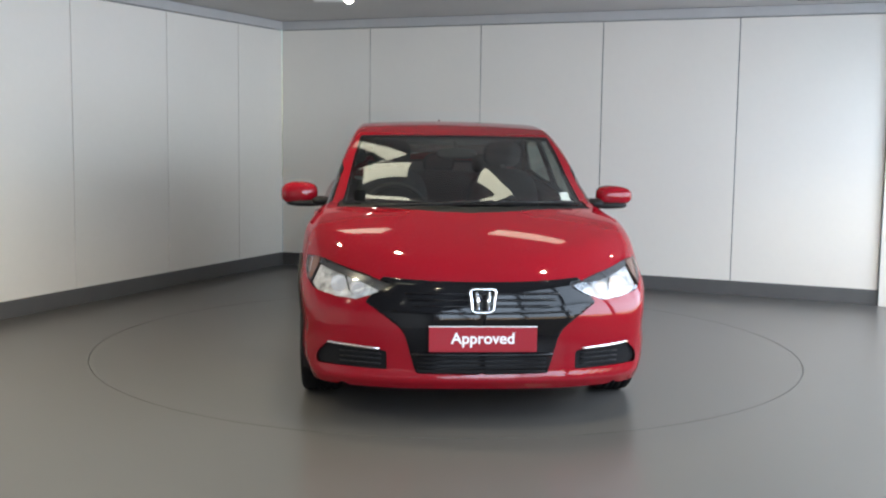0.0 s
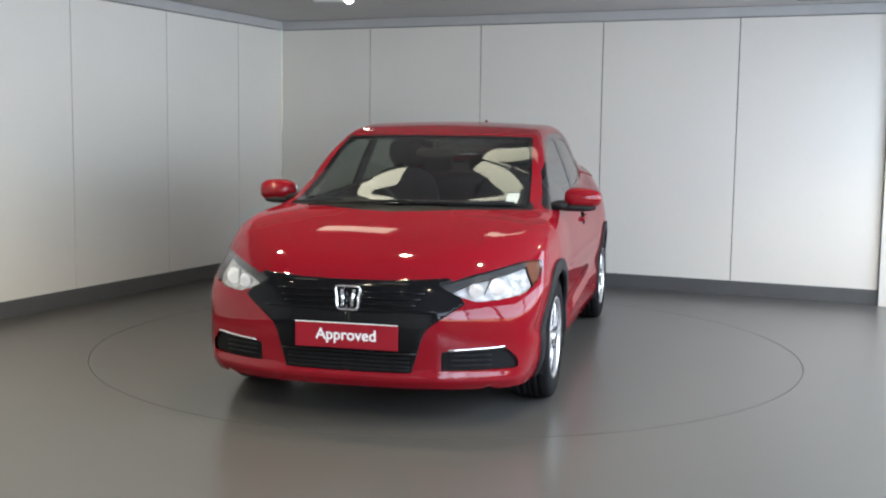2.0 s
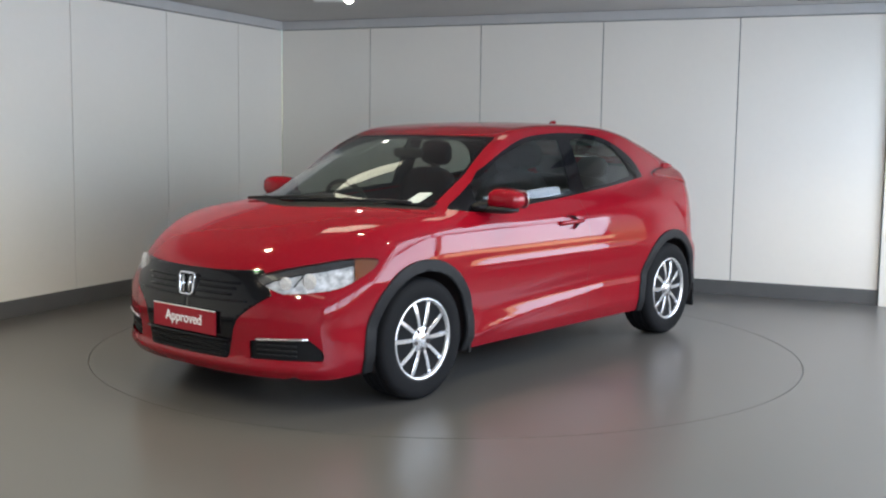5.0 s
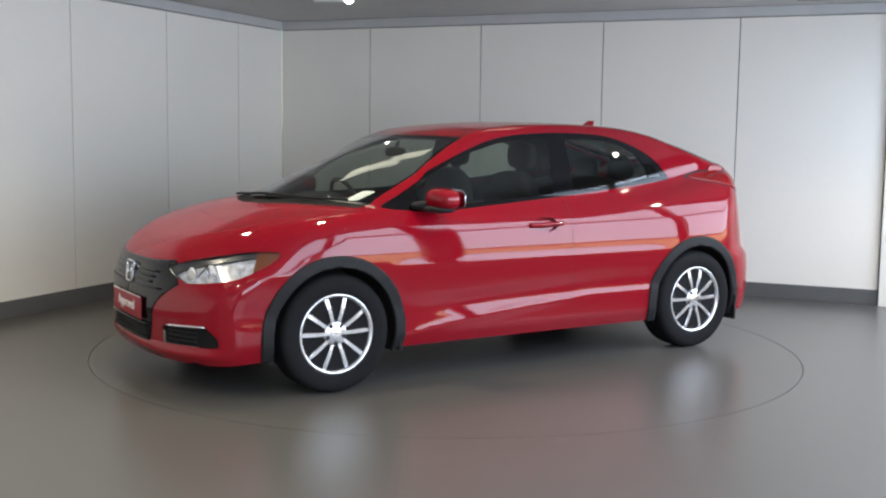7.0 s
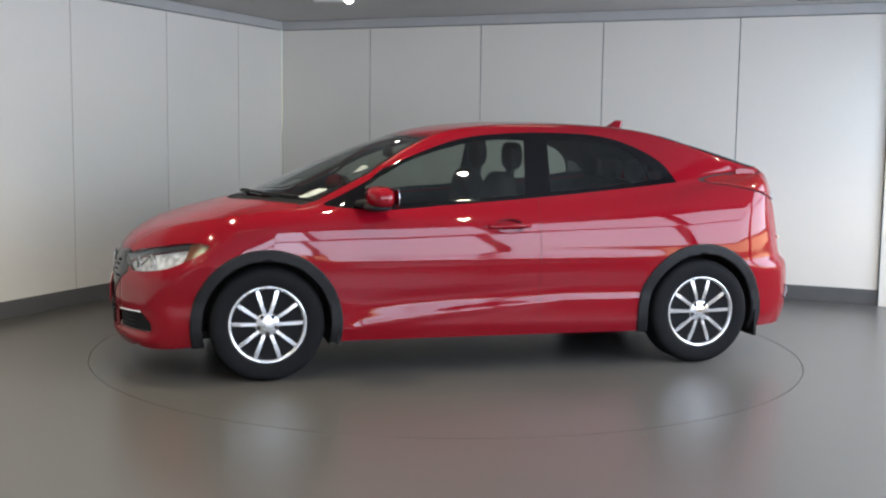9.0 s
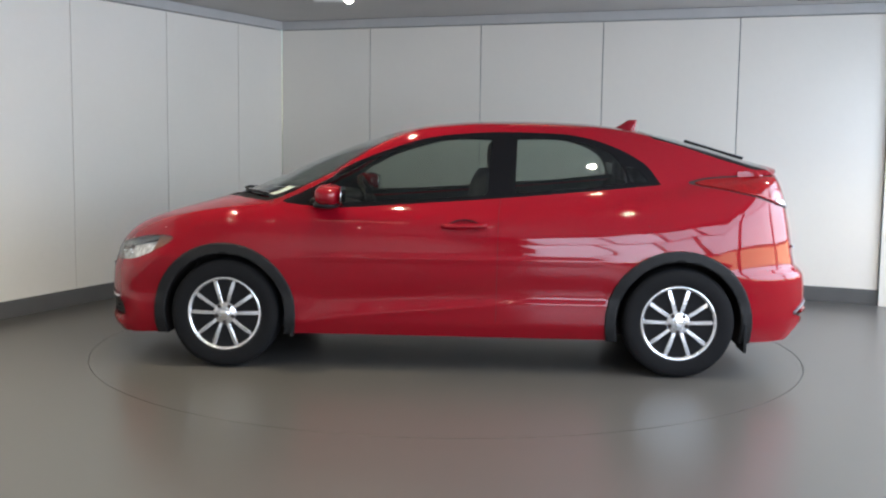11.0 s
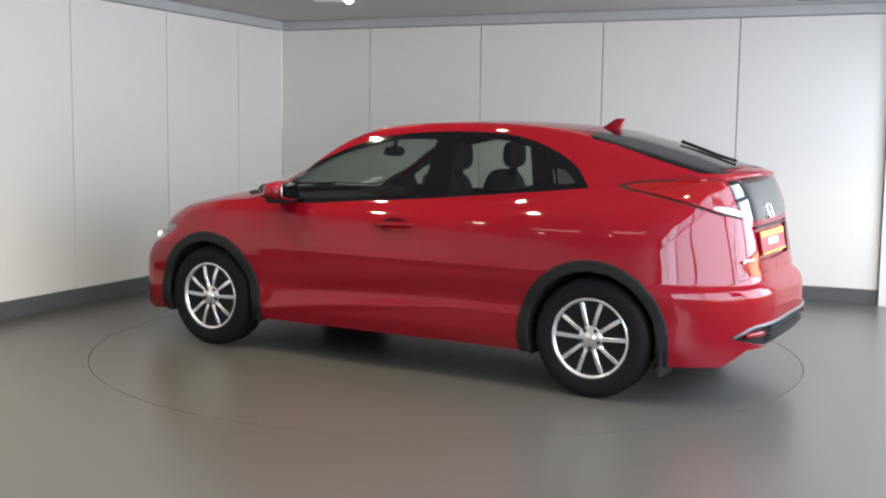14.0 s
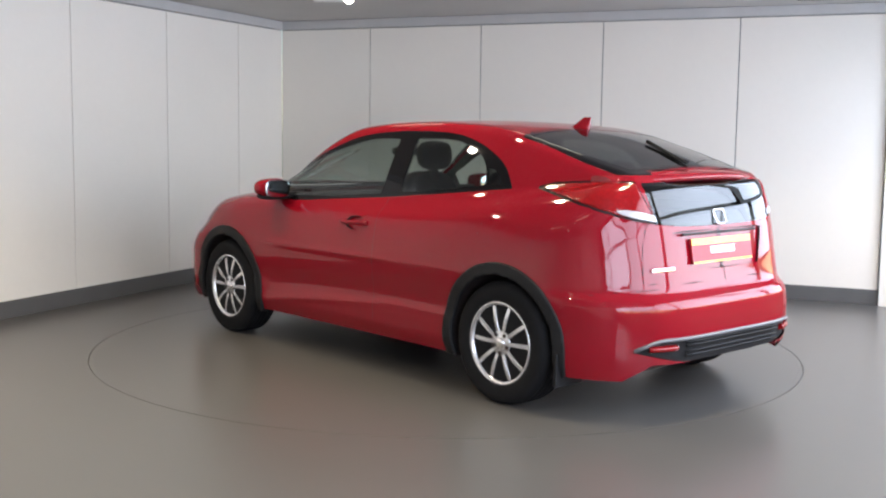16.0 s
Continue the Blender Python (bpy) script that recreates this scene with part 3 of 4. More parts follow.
GATE = rounded([(0.0, 1.20, 1), (0.50, 1.20, 1), (0.50, 0.97, 1), (0.545, 0.93), (0.578, 0.80), (0.585, 0.668, 1), (0.0, 0.652, 1)])
region = end_region(GATE, False)
seams += shell.cut(band(region, SEAM * 1.3))
gate = shell.cut(region)
DIFF = rounded([(0.0, 0.412, 1), (0.45, 0.410), (0.58, 0.408, 1), (0.67, 0.352, 1), (0.45, 0.30), (0.26, 0.285), (0.0, 0.280, 1)])
diffuser = shell.cut(end_region(DIFF, False))
bump = lambda P: np.maximum.reduce([P[:, 0] + 1.70, P[:, 2] - (0.60 + 0.04 * np.clip((-P[:, 0] - 1.7) / 0.3, 0, 1))])
seams += shell.cut(band(bump, SEAM))
rear_bumper = shell.cut(bump)
roof = shell.cut(lambda P: np.maximum.reduce([-1.14 - P[:, 0], P[:, 0] - 0.45, P[:, 1] - 0.50, 1.2 - P[:, 2]]))

rest = shell.polys
body = shell_mesh("body", shell, rest, M_RED, car, both=True)
shell_mesh("roof", shell, roof, M_RED, car, both=True)
tagged(shell_mesh("shut_line", shell, seams, M_SEAM_SHADE, car, -0.006, both=True), kind="stuff")
both_sides("front_wing", wing, M_RED)
shell_mesh("front_bumper", shell, front_bumper, M_RED, car, both=True)
shell_mesh("rear_bumper", shell, rear_bumper, M_RED, car, both=True)
gate_shell = Shell(shell.V, list(gate))
RECESS = rounded([(0.0, 0.912, 1), (0.385, 0.905, 1), (0.315, 0.722, 1), (0.0, 0.718, 1)])
region = end_region(RECESS, False)
recess_edge = gate_shell.cut(band(region, 0.003))
recess = gate_shell.cut(region)
tailgate = shell_mesh("tailgate", gate_shell, gate_shell.polys, M_RED, car, both=True)
shell_mesh("plate_recess", gate_shell, recess, M_RED, tailgate, -0.014, both=True)
tagged(shell_mesh("recess_edge", gate_shell, recess_edge, M_SEAM_SHADE, tailgate, -0.010, both=True), kind="stuff")
shell_mesh("rear_window", shell, up_glass, M_PRIVACY, car, both=True, label="dark sloping rear window")
shell_mesh("rear_window_border", shell, up_edge, M_GLOSSBLACK, car, 0.001, both=True)
both_sides("rear_window_flank", flank_cells, M_GLOSSBLACK, 0.001, "gloss black panel beside the rear window")
shell_mesh("lower_rear_window", shell, low_glass, M_REARPANE, tailgate, 0.002, both=True, label="upright dark glass below the spoiler")
for k in (False, True):
    for polys, nm, glass in ((doors[0], "front_door", front_side_glass), (doors[1], "rear_door", rear_side_glass)):
        d = shell_mesh(nm, shell, polys, M_RED, car, mirror=k)
        shell_mesh("side_window", shell, glass, M_GLASS, d, -0.003, mirror=k, label="tinted side glass")
    shell_mesh("window_trim", shell, window_trim, M_GLOSSBLACK, car, -0.001, mirror=k)
    shell_mesh("quarter_window", shell, quarter_glass, M_PRIVACY, car, -0.002, mirror=k)
    lamp = shell_mesh("tail_light", shell, tail_red, M_REDLENS, car, 0.006, mirror=k, label="red tail light with a white lower lens", thick=0.02)
    shell_mesh("reversing_lens", shell, tail_white, M_WHITELENS, lamp, 0.009, mirror=k, thick=0.012)
# inside skins, so that the cabin is dark where the paint's back would show
shell_mesh("cabin_lining", shell, rest + roof + doors[0] + doors[1] + gate + wing, M_LINING, car, -0.03, both=True, own_normals=True)
for k in (False, True):
    shell_mesh("pillar_lining", shell, window_trim, M_LINING, car, -0.014, mirror=k, own_normals=True)

def tilted(b, m):
    bmesh.ops.transform(b, matrix=m, verts=b.verts)
    return b


def on_nose(y, z):
    """The body's front face at (y, z)."""
    lo, hi = 1.2, 2.4
    for _ in range(30):
        mid = (lo + hi) / 2
        lo, hi = (mid, hi) if body_f(np.array([[mid, y, z]]))[0] < 0 else (lo, mid)
    return lo


def on_tail(y, z):
    lo, hi = -2.4, -1.2
    for _ in range(30):
        mid = (lo + hi) / 2
        lo, hi = (lo, mid) if body_f(np.array([[mid, y, z]]))[0] < 0 else (mid, hi)
    return hi


def on_side(x, z, sg=1):
    lo, hi = 0.1, 1.2
    for _ in range(30):
        mid = (lo + hi) / 2
        lo, hi = (mid, hi) if body_f(np.array([[x, mid, z]]))[0] < 0 else (lo, mid)
    return sg * lo


# headlights: a bright bowl, two round lamps and an amber corner behind a clear lens
inner_shell = Shell(shell.V, list(head_lens))
amber_cells = inner_shell.cut(lambda P: -(P[:, 1] - P[:, 0]) - 0.93)
HOOD = curve([(-1.65, 0.60), (-1.50, 0.655), (-1.367, 0.682), (-1.035, 0.724), (-0.93, 0.736), (-0.7, 0.75)])
hood_cells = inner_shell.cut(lambda P: HOOD(P[:, 1] - P[:, 0]) - P[:, 2])
M_BOWL = material("bright_lamp_bowl", (0.88, 0.88, 0.9), 0.16, metal=0.9, vary=0.05, scale=30)
M_HOUSING = material("dark_lamp_housing", (0.035, 0.036, 0.04), 0.25, coat=0.4, vary=0.3, scale=40)
for k in (False, True):
    lens = shell_mesh("headlight", shell, head_lens, M_CLEAR, car, 0.001, mirror=k, label="clear headlight with bright reflectors and amber corner")
    shell_mesh("reflector", inner_shell, inner_shell.polys, M_REFLECTOR, lens, -0.030, mirror=k, own_normals=True)
    shell_mesh("lamp_housing", inner_shell, hood_cells, M_HOUSING, lens, -0.016, mirror=k, own_normals=True)
    shell_mesh("indicator", inner_shell, amber_cells, M_AMBER, lens, -0.014, mirror=k, own_normals=True)
    sg = -1 if k else 1
    for hy, hz, hr in ((0.575, 0.640, 0.034), (0.665, 0.652, 0.040)):
        aim = Vector((1, sg * 0.25, 0.05)).to_track_quat("Z", "Y").to_matrix().to_4x4()
        spot = Matrix.Translation((on_nose(hy, hz) - 0.020, sg * hy, hz)) @ aim
        bowl = lathe_bm([(hr, 0.008), (hr * 0.94, 0.006), (hr * 0.75, -0.010), (hr * 0.45, -0.020), (0.0, -0.024)], 28)
        part("lamp_bowl", tilted(bowl, spot), M_BOWL, lens)
        part("bulb_cap", tilted(lathe_bm([(0.0, 0.006), (hr * 0.22, 0.004), (hr * 0.3, -0.018), (0.0, -0.018)], 16), spot), M_BOWL, lens)
    part("divider", tube_bm([(on_nose(0.615 + 0.02 * q, z) - 0.014, sg * (0.615 + 0.02 * q), z) for q, z in zip(np.linspace(0, 1, 6), np.linspace(0.625, 0.690, 6))], 0.004, 6), M_HOUSING, lens)

# front mask: gloss black V with louvres, badge, plate, lower intake
mask = shell_mesh("front_mask", shell, mask_cells, M_GLOSSBLACK, car, 0.002, both=True, label="gloss black grille mask", thick=0.02)


for z, half in ((0.632, 0.36), (0.604, 0.34), (0.576, 0.32)):
    ys = np.linspace(-half, half, 21)
    part("louvre", tube_bm([(on_nose(y, z) + 0.003, y, z) for y in ys], 0.0065, 8), M_GLOSSBLACK, mask)
part("mask_trim", tube_bm([(on_nose(y, 0.542) + 0.005, y, 0.542 + 0.02 * abs(y)) for y in np.linspace(-0.42, 0.42, 21)], 0.005, 8), M_GLOSSBLACK, mask)
intake = bmesh.new()
for z in (0.272, 0.292, 0.312, 0.332):
    merge_bm(intake, tube_bm([(on_nose(y, z) + 0.004, y, z) for y in np.linspace(-0.30, 0.30, 15)], 0.006, 6))
part("lower_intake", intake, M_MESH, mask)
part("lower_intake_lip", tube_bm([(on_nose(y, 0.352) + 0.010, y, 0.352) for y in np.linspace(-0.33, 0.33, 15)], 0.008, 8), M_GLOSSBLACK, mask)

# badge: a plain bright frame
bd = bmesh.new()
bx = on_nose(0.0, 0.60) + 0.012
frame_pts = rounded([(0.056, 0.048), (0.0, 0.053), (-0.056, 0.048), (-0.053, 0.0), (-0.045, -0.048), (0.0, -0.053), (0.045, -0.048), (0.053, 0.0)], 6)
merge_bm(bd, tube_bm([(bx - (b * 0.12), a, 0.602 + b) for a, b in frame_pts + frame_pts[:1]], 0.0065, 8))
for sg in (1, -1):
    merge_bm(bd, tube_bm([(bx - 0.005, sg * 0.031, 0.642), (bx + 0.001, sg * 0.024, 0.602), (bx + 0.006, sg * 0.023, 0.562)], 0.0085, 8))
part("badge", bd, M_CHROME, car, "bright chrome badge")

# front plate with its word
M_PLATE = material("red_plate", (0.26, 0.008, 0.018), 0.4, spec=0.25, coat=0.15, vary=0.06, scale=8)
px = on_nose(0.0, 0.42) + 0.014
plate = part("show_plate", box_bm(px - 0.008, px, -0.250, 0.250, 0.368, 0.484, 0.003), M_PLATE, car, "red plate lettered Approved in white")
part("plate_edge", box_bm(px - 0.002, px + 0.001, -0.250, 0.250, 0.4845, 0.4885), M_WHITE, plate)


def letters(text, size, m, mat, parent, name="lettering"):
    cu = bpy.data.curves.new(name, "FONT")
    cu.body, cu.size, cu.align_x, cu.align_y, cu.extrude, cu.offset = text, size, "CENTER", "CENTER", 0.0008, 0.0012
    tmp = new(name, cu)
    me = bpy.data.meshes.new_from_object(tmp.evaluated_get(bpy.context.evaluated_depsgraph_get()))
    bpy.data.objects.remove(tmp)
    me.materials.append(mat)
    me.transform(m)
    ob = new(name, me)
    ob.parent = parent
    return ob


letters("Approved", 0.073, pose(px + 0.0016, 0.0, 0.430, 90, 0, 90), M_WHITE, plate)

# fog recesses with a bright strip over each
for k in (False, True):
    fog = shell_mesh("fog_recess", shell, fog_cells, M_MESH, car, -0.014, mirror=k, label="black mesh recess with a bright strip over it", own_normals=True)
    sg = -1 if k else 1
    pts = []
    for y in np.linspace(0.475, 0.715, 9):
        z = 0.372 + 0.012 * (y - 0.475) / 0.24
        pts.append((on_nose(y, z) - 0.002, sg * y, z))
    part("bright_strip", tube_bm(pts, 0.0075, 8), M_CHROME, fog, "brushed silver strip")
    for z in (0.298, 0.322, 0.346):
        part("slat", tube_bm([(on_nose(y, z) - 0.010, sg * y, z) for y in np.linspace(0.47, 0.66, 8)], 0.005, 6), M_PLASTIC, fog)

# rear: diffuser, plate, spoiler, fin
diff = shell_mesh("diffuser", shell, diffuser, M_PLASTIC, car, -0.012, both=True, label="black lower rear valance", own_normals=True)
for sg in (1, -1):
    b = tube_bm([(on_tail(y, 0.366) + 0.006, sg * y, 0.366) for y in np.linspace(0.46, 0.60, 7)], 0.020, 10)
    bmesh.ops.scale(b, vec=(1, 1, 0.8), space=Matrix.Translation((0, 0, -0.366)), verts=b.verts)
    part("rear_reflector", b, M_REDLENS, diff, "red reflector")
part("valance_lip", tube_bm([(on_tail(abs(y), 0.405) - 0.004, y, 0.408 - 0.05 * max(0, (abs(y) - 0.56) / 0.1)) for y in np.linspace(-0.66, 0.66, 33)], 0.009, 8), material("grey_trim_plastic", (0.12, 0.12, 0.13), 0.35, vary=0.1, scale=20), diff)
for z in (0.325, 0.345, 0.372, 0.39):
    part("valance_rib", tube_bm([(on_tail(abs(y), z) - 0.001, y, z) for y in np.linspace(-0.40, 0.40, 13)], 0.006, 6), M_PLASTIC, diff)
M_YELLOW = material("yellow_plate", (0.62, 0.40, 0.03), 0.25, vary=0.05, scale=20)
tx, tz = on_tail(0.0, 0.81) + 0.004, 0.812
tilt_plate = pose(tx, 0, tz, 0, 11, 0)


rear_plate = part("rear_plate", tilted(box_bm(-0.006, 0.006, -0.262, 0.262, -0.068, 0.058, 0.002), tilt_plate), M_PLATE, tailgate, "red plate with a yellow strip and plain bars")
part("yellow_strip", tilted(box_bm(-0.0075, 0.0, -0.258, 0.258, 0.024, 0.055), tilt_plate), M_YELLOW, rear_plate)
part("white_bar", tilted(box_bm(-0.0075, 0.0, -0.105, 0.105, -0.022, 0.012), tilt_plate), M_WHITE, rear_plate)
part("yellow_edge", tilted(box_bm(-0.0075, 0.0, -0.258, 0.258, -0.067, -0.058), tilt_plate), M_YELLOW, rear_plate)
part("plate_lamp_bar", tilted(box_bm(-0.010, 0.006, -0.32, 0.32, 0.076, 0.088, 0.004), tilt_plate), M_SEAM_SHADE, tailgate)
b = box_bm(-0.003, 0.003, -0.075, 0.075, -0.008, 0.008, 0.003)
bmesh.ops.transform(b, matrix=pose(on_tail(0.475, 0.732) - 0.003, 0.475, 0.732, 0, 6, -8), verts=b.verts)
part("name_bar", b, M_CHROME, tailgate, "bright plain bar")
b = bmesh.new()
merge_bm(b, tube_bm([(-0.004, a, c) for a, c in [(0.75 * p, 0.7 * q) for p, q in frame_pts + frame_pts[:1]]], 0.0045, 6), pose(on_tail(0, 0.968) - 0.006, 0, 0.968, 0, 24, 0))
part("rear_badge", b, M_CHROME, tailgate, "bright chrome badge")

# spoiler: a wing section swept across the tail
sp = bmesh.new()
rows = []
for y in np.linspace(-0.60, 0.60, 33):
    s = 1 - (abs(y) / 0.66) ** 4 * 0.5
    x0, z0 = -1.862 + 0.16 * (abs(y) / 0.6) ** 2.4, 1.186 - 0.03 * (abs(y) / 0.6) ** 2
    prof = [(0.055, 0.012), (0.0, 0.016), (-0.06, 0.006), (-0.092 * s - 0.01, -0.006), (-0.098 * s - 0.01, -0.018), (-0.09 * s - 0.01, -0.026), (-0.04, -0.028), (0.02, -0.03), (0.055, -0.03)]
    rows.append([sp.verts.new((x0 + a, y, z0 + c)) for a, c in prof])
for r0, r1 in zip(rows, rows[1:]):
    for i in range(len(r0)):
        f = sp.faces.new((r0[i], r0[(i + 1) % len(r0)], r1[(i + 1) % len(r0)], r1[i]))
        f.smooth = True
sp.faces.new(rows[0])
sp.faces.new(list(reversed(rows[-1])))
bmesh.ops.recalc_face_normals(sp, faces=sp.faces)
part("spoiler", sp, M_RED, car, "red tailgate spoiler")

fin = bmesh.new()
secs = []
for s in np.linspace(0, 1, 9):
    z = 1.400 + 0.067 * s
    xf, xr = -0.955 - 0.125 * s ** 0.8, -1.125 - 0.008 * s
    w = 0.026 * (1 - s) + 0.005
    xm = (xf + xr) / 2
    hl = (xf - xr) / 2
    secs.append([fin.verts.new((xm + hl * math.cos(a), w * math.sin(a), z)) for a in np.linspace(0, 2 * math.pi, 17)[:-1]])
for r0, r1 in zip(secs, secs[1:]):
    for i in range(16):
        fin.faces.new((r0[i], r0[(i + 1) % 16], r1[(i + 1) % 16], r1[i])).smooth = True
fin.faces.new(secs[-1])
part("roof_fin", fin, M_RED, car, "red shark-fin aerial")


def blob(cx, cy, cz, hx, hy, hz, e=2.6, n=20, taper=0.0):
    """A rounded block: a superellipsoid, narrowed towards +y by taper."""
    b = bmesh.new()
    bmesh.ops.create_uvsphere(b, u_segments=n * 2, v_segments=n, radius=1)
    for v in b.verts:
        d = v.co
        r = (abs(d.x) ** e + abs(d.y) ** e + abs(d.z) ** e) ** (-1 / e)
        q = d * r
        k = 1 - taper * (q.y + 1) / 2
        v.co = (cx + q.x * hx * k, cy + q.y * hy, cz + q.z * hz * k)
    for f in b.faces:
        f.smooth = True
    return b


# door mirrors
M_MIRROR = material("mirror_glass", (0.42, 0.44, 0.46), 0.03, metal=1.0)
for sg in (1, -1):
    m = part("door_mirror", blob(0.685, sg * 0.925, 1.012, 0.085, 0.105, 0.066, 2.8, taper=0.22 * sg if sg > 0 else 0.0), M_RED, car, "red door mirror with black base")
    part("mirror_base", blob(0.70, sg * 0.885, 0.958, 0.075, 0.115, 0.022, 2.6), M_PLASTIC, m)
    part("mirror_glass", blob(0.602, sg * 0.925, 1.012, 0.006, 0.088, 0.054, 3.5), M_MIRROR, m)
    part("mirror_foot", blob(0.72, sg * 0.80, 0.972, 0.09, 0.05, 0.025, 2.6), M_PLASTIC, m)

# door handles (the rear ones hide in the dark pillar)
for sg in (1, -1):
    ys = [(x, on_side(x, 0.845)) for x in np.linspace(0.045, -0.205, 13)]
    b = tube_bm([(x, sg * (y + 0.004 + 0.014 * math.sin(math.pi * i / 12) ** 0.5), 0.842 + 0.006 * i / 12) for i, (x, y) in enumerate(ys)], 0.0135, 10)
    part("door_handle", b, M_RED, car, "red pull handle")
    shell_mesh("handle_cup", shell, cup_cells, M_RED, car, -0.022, mirror=sg < 0, label="hollow red handle cup")

# wipers
for pts in ([(1.30, -0.50, 0.0), (1.36, -0.18, 0.0), (1.335, 0.12, 0.0)], [(1.35, 0.08, 0.0), (1.27, 0.36, 0.0), (1.10, 0.60, 0.0)]):
    path = []
    for a, b_ in zip(pts, pts[1:]):
        for s in np.linspace(0, 1, 8):
            x, y = a[0] + s * (b_[0] - a[0]), a[1] + s * (b_[1] - a[1])
            lo, hi = 0.5, 1.6
            for _ in range(25):
                mid = (lo + hi) / 2
                lo, hi = (mid, hi) if body_f(np.array([[x, y, mid]]))[0] < 0 else (lo, mid)
            path.append((x, y, lo + 0.014))
    part("wiper", tube_bm(path, 0.009, 6), M_PLASTIC, car, "black wiper")
rw = [(-1.80 + 0.0, 0.02, 1.235), (-1.70, 0.0, 1.262), (-1.45, -0.10, 1.338)]
part("rear_wiper", tube_bm(rw, 0.010, 6), M_PLASTIC, car, "black wiper")

# wheels
alloy = bmesh.new()
merge_bm(alloy, lathe_bm([(0.182, -0.06), (0.197, -0.058), (0.200, -0.04), (0.201, 0.060), (0.205, 0.086), (0.2125, 0.090), (0.2145, 0.096), (0.2125, 0.101), (0.205, 0.102), (0.196, 0.094), (0.192, 0.080), (0.189, -0.02), (0.182, -0.06)], 72))
for i in range(10):
    a = 2 * math.pi * i / 10 + (0.03 if i % 2 else -0.03)
    sp = bmesh.new()
    secs = []
    for s in np.linspace(0, 1, 7):
        r = 0.030 + 0.168 * s
        w = 0.0105 + 0.0030 * s
        h = 0.084 + 0.010 * math.sin(math.pi * s)
        secs.append([sp.verts.new(c) for c in ((r, -w, h - 0.028), (r, -w * 0.95, h - 0.003), (r, -w * 0.7, h), (r, w * 0.7, h), (r, w * 0.95, h - 0.003), (r, w, h - 0.028))])
    for r0, r1 in zip(secs, secs[1:]):
        for k in range(5):
            sp.faces.new((r0[k], r1[k], r1[k + 1], r0[k + 1]))
    bmesh.ops.recalc_face_normals(sp, faces=sp.faces)
    merge_bm(alloy, sp, Matrix.Rotation(a, 4, "Z"))
merge_bm(alloy, lathe_bm([(0.0, 0.091), (0.060, 0.091), (0.068, 0.084), (0.072, 0.03), (0.0, 0.03)], 40))
bmesh.ops.recalc_face_normals(alloy, faces=alloy.faces)
RIM_ME = bpy.data.meshes.new("rim")
alloy.to_mesh(RIM_ME)
alloy.free()
RIM_ME.materials.append(M_ALLOY)

tyre_prof = [(0.203, 0.085), (0.212, 0.098), (0.235, 0.103), (0.262, 0.106), (0.285, 0.104), (0.300, 0.098), (0.3105, 0.086), (0.315, 0.066), (0.3155, 0.052), (0.309, 0.050), (0.309, 0.044), (0.316, 0.042),
             (0.3165, 0.018), (0.309, 0.016), (0.309, 0.008), (0.3165, 0.006)]
tyre_prof = tyre_prof + [(r, -h) for r, h in reversed(tyre_prof)]
TYRE_BM = lathe_bm(tyre_prof + [tyre_prof[0]], 72)
TYRE_ME = bpy.data.meshes.new("tyre")
TYRE_BM.to_mesh(TYRE_ME)
TYRE_BM.free()
TYRE_ME.materials.append(M_TYRE)


def wheel(x, y, right):
    t = new("tyre", TYRE_ME)
    t.parent = e = tagged(new("wheel"), "ten-spoke silver alloy wheel")
    e.parent = car
    e.matrix_local = pose(x, y, HUB_Z, 90 if right else -90, 0, 0)
    r = new("rim", RIM_ME)
    r.parent = e
    part("brake_disc", lathe_bm([(0.0, 0.0), (0.075, 0.0), (0.08, -0.012), (0.145, -0.012), (0.146, -0.03), (0.0, -0.03)], 40), M_DARKMETAL, e, smooth=True)
    # added black disc, stands for the shade seen between the spokes
    part("wheel_shade_disc", lathe_bm([(0.0, -0.055), (0.188, -0.055), (0.188, -0.07), (0.0, -0.07)], 40), M_SEAM_SHADE, e)
    cal = box_bm(0.085, 0.165, -0.07, 0.07, -0.035, 0.028, 0.012)
    part("brake_caliper", cal, M_DARKMETAL, e)
    part("centre_cap", lathe_bm([(0.0, 0.0985), (0.022, 0.098), (0.028, 0.095), (0.029, 0.085), (0.0, 0.085)], 28), M_CHROME, e, smooth=True)
    # raised black discs for the sunk nut holes, their shade put in the colour
    for i in range(5):
        b = lathe_bm([(0.0, 0.0832), (0.0065, 0.0832), (0.0115, 0.0828), (0.0120, 0.0795), (0.0, 0.0795)], 14)
        bmesh.ops.transform(b, matrix=Matrix.Rotation(2 * math.pi * (i + 0.25) / 5, 4, "Z") @ Matrix.Translation((0.051, 0, 0.0115)), verts=b.verts)
        part("nut_hole_shade", b, M_SEAM_SHADE, e)


